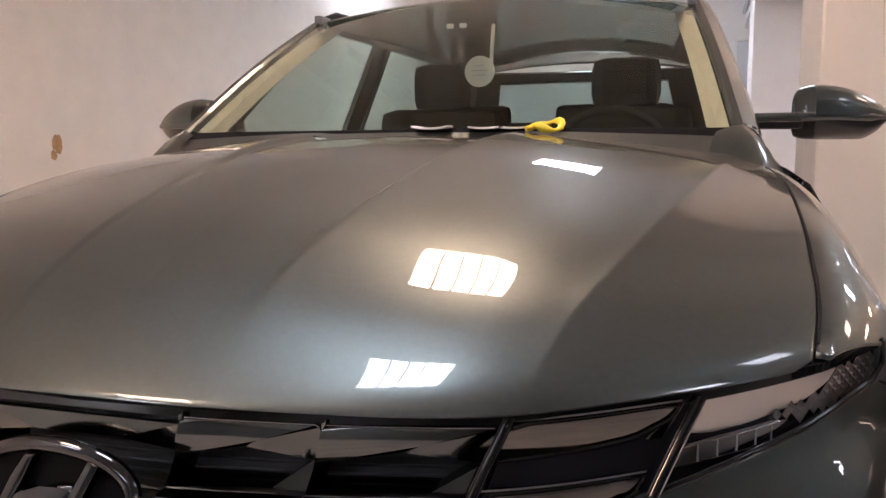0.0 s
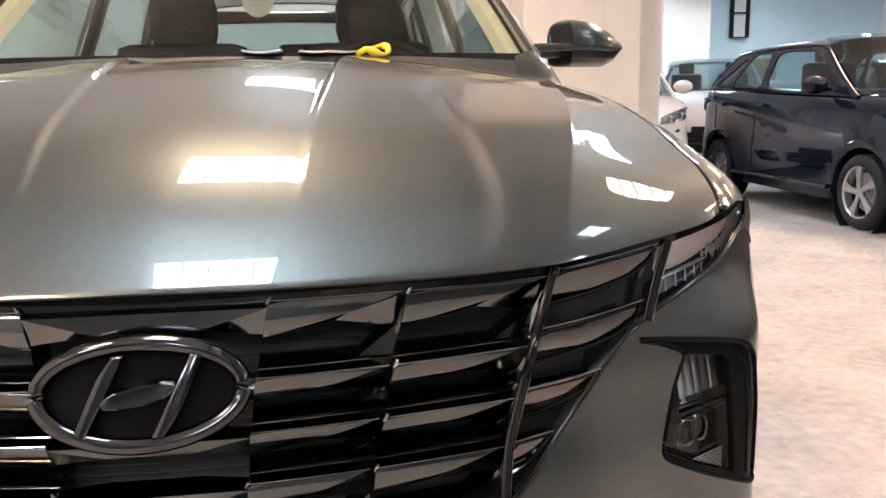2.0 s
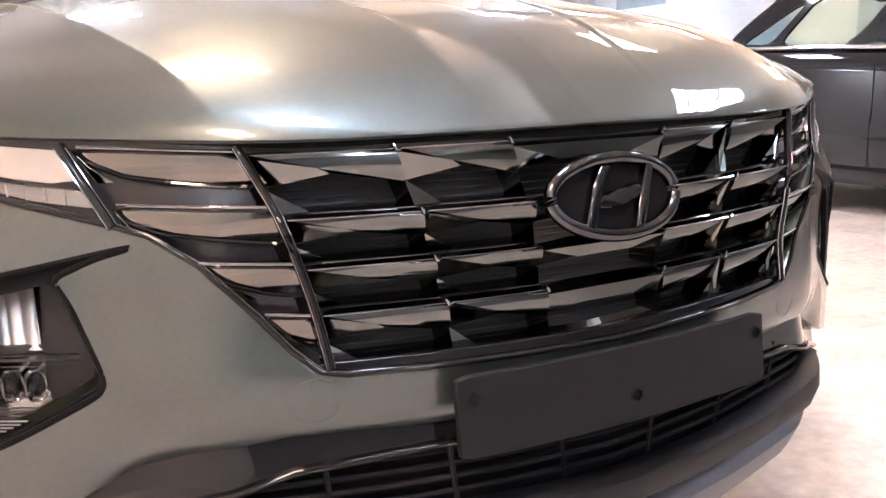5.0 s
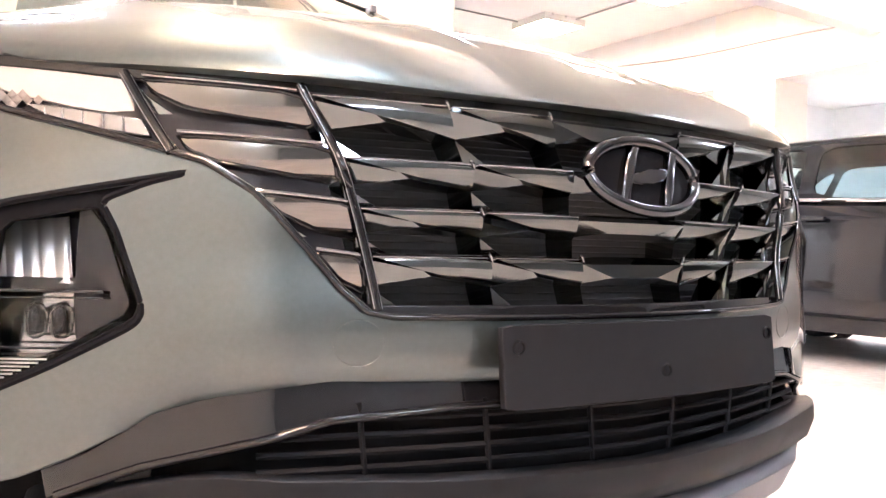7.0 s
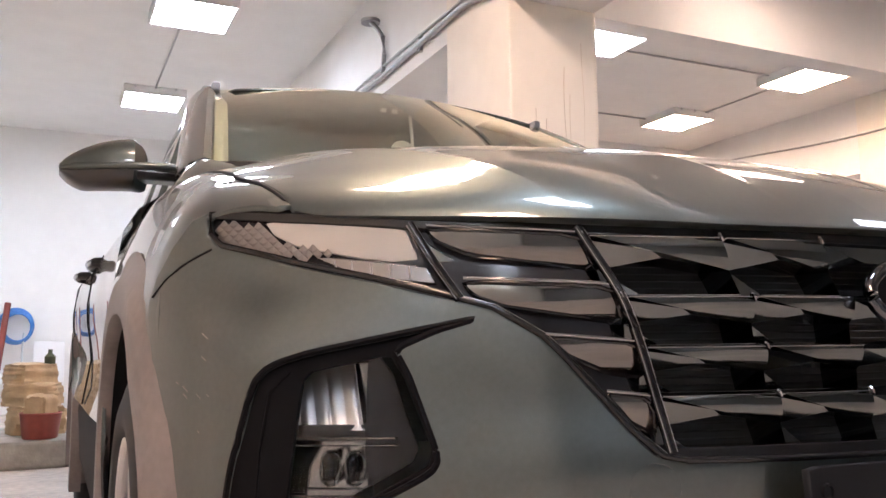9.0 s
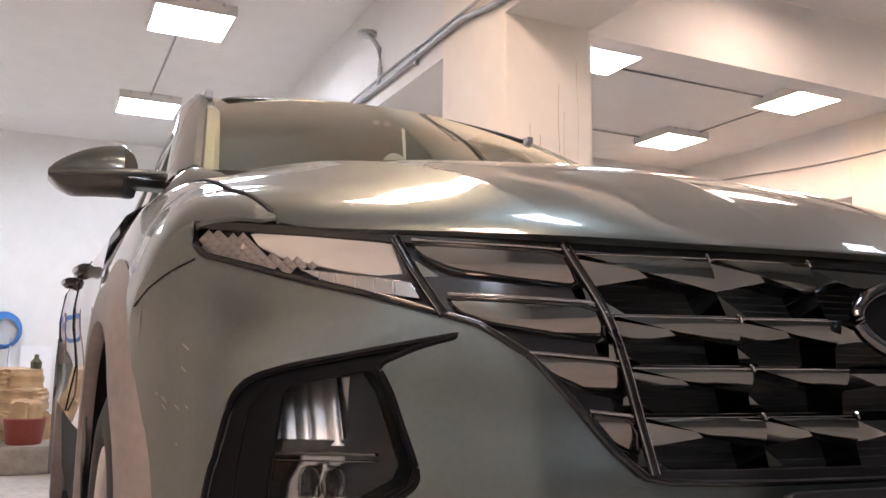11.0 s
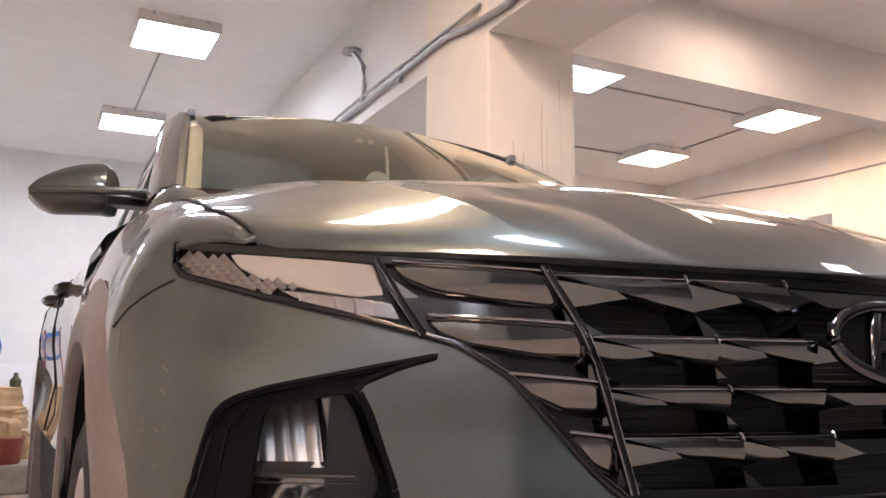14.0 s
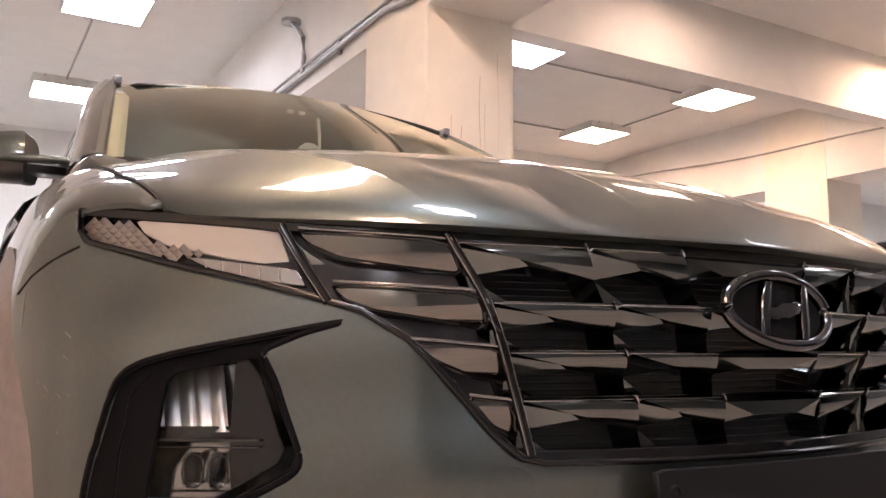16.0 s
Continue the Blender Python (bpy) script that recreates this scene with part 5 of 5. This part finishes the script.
half = [(0, 1.0), (0.5, 0.995), (0.6, 0.985), (0.719, 0.02), (0.6, 0.0), (0, 0.0)]
patch("windscreen", both(half), screen, SCREEN_GLASS, suv, 0.05, 0.005)
roof = lambda x, y: (x, y, 1.62 + 0.014 * math.sin((y - 1.8) / 2.1 * math.pi) - 0.05 * (x / 0.6) ** 2 - 0.02 * max(0, 2.1 - y))
patch("roof", rounded([(-0.6, 1.9), (0.6, 1.9), (0.58, 4.0), (-0.58, 4.0)], 0.04, 1), roof, PAINT, suv, 0.1, 0.006, out=(0, 0, 1))
for sgn in (-1, 1):
    rows = []
    for t in np.linspace(0, 1, 10):
        e = screen_edge(t)
        rows.append([(sgn * (e.x + dx), e.y + dy, e.z + dz) for dx, dy, dz in ((-0.012, 0.002, 0.001), (-0.004, 0.002, 0.009), (0.012, 0.008, 0.012), (0.04, 0.045, 0.004), (0.058, 0.1, -0.012), (0.062, 0.16, -0.03))])
    grid_mesh("front_pillar", rows, PAINT, suv)
    side = lambda y, h: (sgn * (0.78 - 0.15 * h - 0.02 * max(0, y - 3.2)), y, 1.12 + 0.47 * h)
    out = [(1.38, 0.0), (4.3, 0.02), (4.0, 1.0), (2.0, 1.0)]
    w1 = [(1.5, 0.05), (2.4, 0.05), (2.5, 0.95), (2.1, 0.95), (1.8, 0.6)]
    w2 = [(2.58, 0.05), (3.4, 0.06), (3.35, 0.95), (2.66, 0.95)]
    w3 = [(3.5, 0.12), (3.95, 0.25), (3.7, 0.85), (3.48, 0.9)]
    patch("cabin_side", out, side, PAINT, suv, 0.12, 0.02, [w1, w2, w3], out=(sgn, 0, 0))
    for wd in (w1, w2, w3):
        patch("side_window", wd, lambda y, h, s=side: (s(y, h)[0] - sgn * 0.012, *s(y, h)[1:]), TINT, suv, 0.2, 0.004, out=(sgn, 0, 0))
    sweep("roof_rail", [(sgn * 0.612, 1.96, 1.588), (sgn * 0.612, 2.1, 1.618), (sgn * 0.6, 3.0, 1.65), (sgn * 0.585, 3.9, 1.6)], lambda t: 0.016 * min(1.0, 0.4 + 5 * t), GLOSS_BLACK, suv, 8, flat=1.2)
    rows = []
    for t in np.linspace(0.03, 0.97, 10):
        e = screen_edge(t)
        rows.append([(sgn * (e.x - d), e.y + q, e.z - 0.012) for d, q in ((0.012, 0.012), (0.04, 0.03), (0.062, 0.075))])
    grid_mesh("pillar_trim", rows, TRIM_CREAM, suv, "cream pillar trim")
    boxed("rail_foot", (sgn * 0.604, 1.97, 1.588), (0.026, 0.08, 0.028), RAIL_GREY, suv, 0.006)
rear = lambda x, v: (x, 4.3 - 0.32 * v - 0.08 * (x / 0.7) ** 2, 1.12 + 0.45 * v)
REAR = both([(0, 0.9), (0.46, 0.88), (0.52, 0.34), (0, 0.32)])
patch("rear_panel", both([(0, 1.0), (0.6, 1.0), (0.74, 0.0), (0, 0.0)]), rear, PAINT, suv, 0.1, 0.02, [REAR], out=(0, 1, 0))
patch("rear_window", REAR, lambda x, v: (x, rear(x, v)[1] - 0.008, rear(x, v)[2]), TINT_REAR, suv, 0.1, 0.005, out=(0, 1, 0))
boxed("parcel_shelf", (0, 3.95, 1.18), (1.2, 0.6, 0.03), FABRIC_DARK, suv, 0.008)
patch("tailgate", both([(0, 1.0), (0.72, 1.0), (0.78, 0.3), (0, 0.25)]), lambda x, v: (x, 4.47 - 0.1 * (x / 0.7) ** 2, 0.4 + 0.75 * v), PAINT, suv, 0.1, 0.03, out=(0, 1, 0))
def cowl_rows(ts, sink):
    """Strip from the hood's rear edge towards the foot of the windscreen."""
    return [[tuple(back_edge(x).lerp(Vector(screen(x, 0)) + Vector((0, 0, 0.002)), t) - Vector((0, 0, sink(t)))) for t in ts] for x in np.linspace(-0.7, 0.7, 29)]


grid_mesh("hood_rear_flange", cowl_rows((0.05, 0.2, 0.45, 0.72, 0.74), lambda t: 0.003 if t < 0.73 else 0.014), PAINT, suv, smooth=50)
grid_mesh("cowl", cowl_rows((0.7, 0.85, 1), lambda t: 0.012 * (1 - t) / 0.3), MATTE_BLACK, suv)
for sgn in (-1, 1):
    low = [Vector((x, y, z)) for x, y, z in ((0.66, 1.2, hood_z(0.66, 1.2) - 0.006), (0.725, 1.212, hood_z(0.725, 1.212) - 0.006), (0.77, 1.205, hood_z(0.765, 1.2) - 0.006), (0.8, 1.25, edge_z(1.2) - 0.012), (0.835, 1.33, 1.085))]
    high = [Vector((x, y, z)) for x, y, z in ((0.68, 1.305, 1.196), (0.71, 1.318, 1.206), (0.735, 1.335, 1.21), (0.765, 1.39, 1.196), (0.79, 1.47, 1.15))]
    grid_mesh("pillar_foot", [[(sgn * p.x, p.y, p.z) for p in (a.lerp(b, t) + Vector((0, 0, 0.012 * math.sin(math.pi * t))) for t in (0, 0.25, 0.5, 0.75, 1))] for a, b in zip(low, high)], PAINT, suv, smooth=60)
bm = bmesh.new()
box(bm, 0, 1.62, 1.12, 1.36, 0.6, 0.12, 0.04)
part("dashboard", bm, FABRIC_DARK, suv)
for sx in (-0.36, 0.36):
    seat = new("front_seat")
    seat.parent = suv
    bm = bmesh.new()
    box(bm, sx, 2.55, 1.0, 0.5, 0.16, 0.62, 0.06)
    box(bm, sx, 2.35, 0.7, 0.5, 0.5, 0.16, 0.06)
    part("backrest", bm, FABRIC_DARK, seat)
    bm = bmesh.new()
    box(bm, sx, 2.6, 1.4, 0.26, 0.11, 0.19, 0.05)
    part("headrest", bm, FABRIC_DARK, seat)
boxed("rear_seat", (0, 3.5, 0.98), (1.2, 0.18, 0.6), FABRIC_DARK, suv, 0.07)
for sx in (-0.4, 0.05, 0.4):
    boxed("rear_headrest", (sx, 3.5, 1.3), (0.22, 0.1, 0.13), FABRIC_DARK, suv, 0.04)
sweep("steering_wheel", [(0.37 + 0.185 * math.cos(a), 1.95 + 0.06 * math.sin(a), 1.11 + 0.17 * math.sin(a)) for a in np.linspace(0, 2 * math.pi, 32, endpoint=False)], 0.014, FABRIC_DARK, suv, 8, closed=True)
boxed("floor_pan", (0, 2.6, 0.4), (1.6, 3.4, 0.05), MATTE_BLACK, suv)
boxed("firewall", (0, 1.3, 0.8), (1.5, 0.05, 0.6), MATTE_BLACK, suv)


# ---- things in and on the car ----
tag = thing("round_tag", "round white paper tag hanging from the mirror stem", "tag")
lathe("disc", [(1.803, 0.0), (1.803, 0.045), (1.806, 0.047), (1.809, 0.045), (1.809, 0.0)], PAPER, tag, 40, axis="y", centre=(-0.007, 0, 1.388))
for k, w in enumerate((0.03, 0.05, 0.04)):
    boxed("print_bar", (-0.007, 1.8018, 1.405 - 0.014 * k), (w, 0.0012, 0.004), mat("tag_print", (0.55, 0.55, 0.56), 0.7) if k == 0 else bpy.data.materials["tag_print"], tag)
sweep("stem", [(0.028, 1.806, 1.41), (0.03, 1.815, 1.47), (0.03, 1.83, 1.53)], 0.006, PAPER, tag, 8, flat=0.5)
mirror = thing("sensor_mount", "small pale sensor tabs behind the top of the windscreen", "sensor")
for x in (-0.09, -0.05):
    boxed("sensor_tab", (x, 1.772, 1.522), (0.022, 0.004, 0.014), PAPER, mirror, 0.003)
wrap = thing("yellow_tape_roll", "bright yellow crumpled plastic strap lying on the cowl", "strap")
sweep("loop", [(0.315 + 0.03 * math.cos(a), 1.19 + 0.03 * math.sin(a), 1.208 + 0.005 * math.sin(a * 2) + 0.008 * math.sin(a)) for a in np.linspace(0, 2 * math.pi, 28, endpoint=False)], lambda t: 0.007 + 0.003 * math.sin(t * 19), YELLOW, wrap, 8, closed=True)
sweep("tail", [(0.29, 1.18, 1.21), (0.28, 1.168, 1.203), (0.27, 1.162, 1.2)], 0.007, YELLOW, wrap, 6)
for x, y, rz, w in ((0.17, 1.17, 0.2, 0.07), (0.05, 1.16, -0.1, 0.09), (0.235, 1.18, 0.4, 0.05)):
    bm = bmesh.new()
    box(bm, 0, 0, 0, w, 0.04, 0.004, 0.001)
    bmesh.ops.subdivide_edges(bm, edges=[e for e in bm.edges if abs(e.verts[0].co.x - e.verts[1].co.x) > 0.03], cuts=5)
    for v in bm.verts:
        v.co.z += 2.5 * v.co.x * v.co.x
        v.co = Matrix.Rotation(rz, 3, "Z") @ v.co + Vector((x, y, 1.203))
    tagged(part("paper_slip", bm, PAPER, None), "small curled white paper slip lying on the cowl", "paper", "paper slips")

# ---- store by the wall beside the car ----
tagged(boxed("concrete_plinth", (-1.46, 5.75, 0.088), (1.2, 1.1, 0.176), mat("raw_concrete", (0.34, 0.33, 0.3), 0.9, 0, noise_scale=14, noise_amount=0.4, bump=0.4, bump_scale=40), None, 0.02), "rough grey concrete plinth by the wall", "plinth", kind="structure")


def sack(x, y, z, sx, sy, sz, rz, seed, material, label):
    """A slumped paper sack with a creased skin."""
    rng = random.Random(seed)
    bm = bmesh.new()
    bmesh.ops.create_cube(bm, size=1)
    bmesh.ops.subdivide_edges(bm, edges=bm.edges, cuts=7, use_grid_fill=True)
    ph = [rng.uniform(0, 6) for _ in range(6)]
    for v in bm.verts:
        p = v.co * 2
        k = 1 - 0.16 * (abs(p.x) ** 4 + abs(p.y) ** 4) - 0.06 * max(0, p.z)
        w = 0.05 * math.sin(p.x * 5 + ph[0] + p.y * 3) + 0.04 * math.sin(p.y * 9 + ph[1] + p.z * 6) + 0.03 * math.sin(p.z * 13 + ph[2] + p.x * 7)
        q = Vector((v.co.x * sx * k * (1 + w), v.co.y * sy * k * (1 + w), v.co.z * sz * (1 + (w if p.z > 0 else 0)) * (1 - 0.3 * max(0, p.z) * (p.x**2 + p.y**2) / 2)))
        v.co = Matrix.Rotation(rz, 3, "Z") @ q + Vector((x, y, z + sz / 2))
    return tagged(part("paper_sack", bm, material, None, smooth=40), label, "sack", "paper sacks")


SACK = mat("sack_paper", (0.46, 0.34, 0.2), 0.8, 0, noise_scale=12, noise_amount=0.4, bump=0.5, bump_scale=25)
sack(-1.13, 5.78, 0.178, 0.42, 0.45, 0.2, 0.3, 1, SACK, "crumpled brown paper sack stacked on the plinth")
sack(-1.16, 5.8, 0.368, 0.44, 0.4, 0.16, -0.2, 2, SACK, "crumpled brown paper sack stacked on the plinth")
sack(-1.18, 5.85, 0.518, 0.38, 0.36, 0.14, 0.5, 3, SACK, "torn brown paper sack on top of the stack")
bucket = thing("bucket", "red plastic bucket with a torn paper sack in it", "bucket")
lathe("shell", [(0.178, 0.0), (0.178, 0.1), (0.185, 0.106), (0.33, 0.125), (0.337, 0.131), (0.344, 0.125), (0.335, 0.118), (0.2, 0.1)], BRICK_RED, bucket, 36, axis="z", centre=(-1.1, 5.36, 0))
sack(-1.1, 5.36, 0.26, 0.2, 0.2, 0.2, 0.9, 4, SACK, "brown paper sack end standing in the red bucket")
bottle = thing("bottle", "small dull green glass bottle standing on the sacks", "bottle")
lathe("glass_body", [(0.64, 0.0), (0.64, 0.035), (0.7, 0.037), (0.725, 0.015), (0.75, 0.014)], mat("bottle_green", (0.09, 0.1, 0.06), 0.2), bottle, 20, axis="z", centre=(-1.06, 5.8, 0))
hose = thing("hose_coil", "coil of bright blue hose hanging on the wall", "hose")
for k in range(5):
    r = 0.19 - 0.012 * k
    sweep("hose_turn", [(-1.45 + 0.006 * k + r * math.cos(a), 10.36 - 0.02 * k, 1.03 - 0.004 * k + (r + 0.02) * math.sin(a)) for a in np.linspace(0, 2 * math.pi, 32, endpoint=False)], 0.011, BLUE_HOSE, hose, 8, closed=True)
sweep("hose_end", [(-1.36, 10.33, 0.95), (-1.37, 10.3, 0.7), (-1.36, 10.28, 0.4), (-1.4, 10.2, 0.02)], 0.011, mat("pale_hose", (0.55, 0.6, 0.62), 0.4), hose)
pole = thing("pole", "red painted pole leaning against the wall", "pole")
sweep("shaft", [(-1.66, 10.05, 0.0), (-1.54, 10.3, 1.3)], 0.035, BRICK_RED, pole, 12)
tagged(boxed("white_panel", (-1.08, 10.32, 0.43), (0.34, 0.05, 0.84), mat("panel_white", (0.82, 0.82, 0.83), 0.5), None, 0.004), "plain white board leaning upright against the wall", "board")

# ---- garage fittings ----
c = thing("beam_cable", "thin grey cable sagging along the beam", "cable")
sweep("cable", [(6.985, y, 3.15 - 0.04 * (8.1 - y) + 0.02 * math.sin(y * 1.9)) for y in np.linspace(8.15, 1.0, 40)], 0.012, STEEL, c)
wall_patch = boxed("wall_patch", (13.79, 15.6, 2.99), (0.012, 1.8, 0.88), mat("patch_grey", (0.42, 0.46, 0.5), 0.8, 0, noise_scale=3, noise_amount=0.2), None)
tagged(wall_patch, "bluish grey square of unpainted render on the wall", "patch", kind="structure")
STAIN = mat("wall_stain", (0.5, 0.3, 0.14), 0.8, 0, noise_scale=18, noise_amount=0.5)
rng = random.Random(3)
for y, z, r in ((3.36, 1.19, 0.045), (3.33, 1.12, 0.025), (4.0, 0.98, 0.03), (4.6, 1.05, 0.02), (2.7, 0.92, 0.03)):
    bm = bmesh.new()
    bm.faces.new([bm.verts.new((-2.996, y + r * (0.7 + 0.5 * rng.random()) * math.cos(a), z + 1.3 * r * (0.7 + 0.5 * rng.random()) * math.sin(a))) for a in np.linspace(0, 2 * math.pi, 18, endpoint=False)])
    tagged(part("wall_stain", bm, STAIN, None), "small rusty brown stain on the cream wall", "stain", "wall stains", kind="structure")
tagged(boxed("corner_pilaster", (13.5, 17.7, CEIL / 2), (0.6, 0.6, CEIL - 0.004), PLASTER, None, 0.01), "white painted corner pilaster", "column", kind="structure")
# open dark box added in place of a dark recess in the far wall
recess = thing("dark_recess", "open dark box standing in for a dark recess high on the far wall", "cabinet")
boxed("back_panel", (9.57, 17.985, 2.85), (0.4, 0.02, 1.1), LAMP_BODY, recess)
for x in (9.38, 9.76):
    boxed("side_panel", (x, 17.9, 2.85), (0.02, 0.19, 1.1), GREY_PLASTIC, recess)
for z in (2.3, 2.85, 3.4):
    boxed("shelf", (9.57, 17.9, z), (0.36, 0.19, 0.02), GREY_PLASTIC, recess)
for x, y, z, sx, sy, sz, r in ((9.7, 17.3, 0.33, 0.9, 0.7, 0.66, 0.1), (9.65, 17.3, 0.96, 0.8, 0.6, 0.58, -0.1), (9.7, 17.32, 1.52, 0.7, 0.6, 0.52, 0.2)):
    b = thing("cardboard_box", "brown taped cardboard box in a stack by the far wall", "box", "cardboard boxes")
    boxed("carton", (x, y, z), (sx, sy, sz), CARDBOARD, b, 0.01, turn=Matrix.Rotation(r, 3, "Z"))
    boxed("tape", (x, y, z + sz / 2 + 0.001), (sx * 0.98, 0.06, 0.003), PAPER, b, turn=Matrix.Rotation(r, 3, "Z"))
STREAK = mat("damp_streak", (0.66, 0.58, 0.48), 0.8, 0, noise_scale=20, noise_amount=0.4)
for x, z0, z1, w in ((1.42, 2.25, 1.5, 0.006), (1.455, 2.1, 1.4, 0.004), (1.3, 1.95, 1.5, 0.005), (1.24, 2.0, 1.7, 0.004), (1.54, 2.4, 1.7, 0.004)):
    bm = bmesh.new()
    pts = [(x + 0.006 * math.sin(z * 9 + x * 30), z) for z in np.linspace(z0, z1, 9)]
    vs = [bm.verts.new((px + s * w * 0.5 * (1 - 0.1 * k), 2.9525, pz)) for s in (-1, 1) for k, (px, pz) in enumerate(pts)]
    for k in range(8):
        bm.faces.new((vs[k], vs[k + 1], vs[k + 10], vs[k + 9]))
    tagged(part("damp_streak", bm, STREAK, None), "thin brown damp streak running down the painted column", "stain", "column streaks", kind="structure")
DOOR_GREY = mat("door_paint", (0.62, 0.65, 0.69), 0.5, 0, noise_scale=9, noise_amount=0.08)
door = tagged(boxed("door_1", (1.23, 10.375, 1.21), (0.46, 0.04, 2.42), DOOR_GREY, None, 0.004), "pale grey painted metal door in the end wall", "door", kind="structure")
for x in (0.985, 1.475):
    boxed("door_frame", (x, 10.36, 1.23), (0.04, 0.07, 2.46), PLASTER, door)
boxed("door_frame", (1.23, 10.36, 2.455), (0.53, 0.07, 0.05), PLASTER, door)
sweep("door_handle", [(1.06, 10.35, 1.02), (1.06, 10.3, 1.02), (1.15, 10.3, 1.02)], 0.01, STEEL, door)
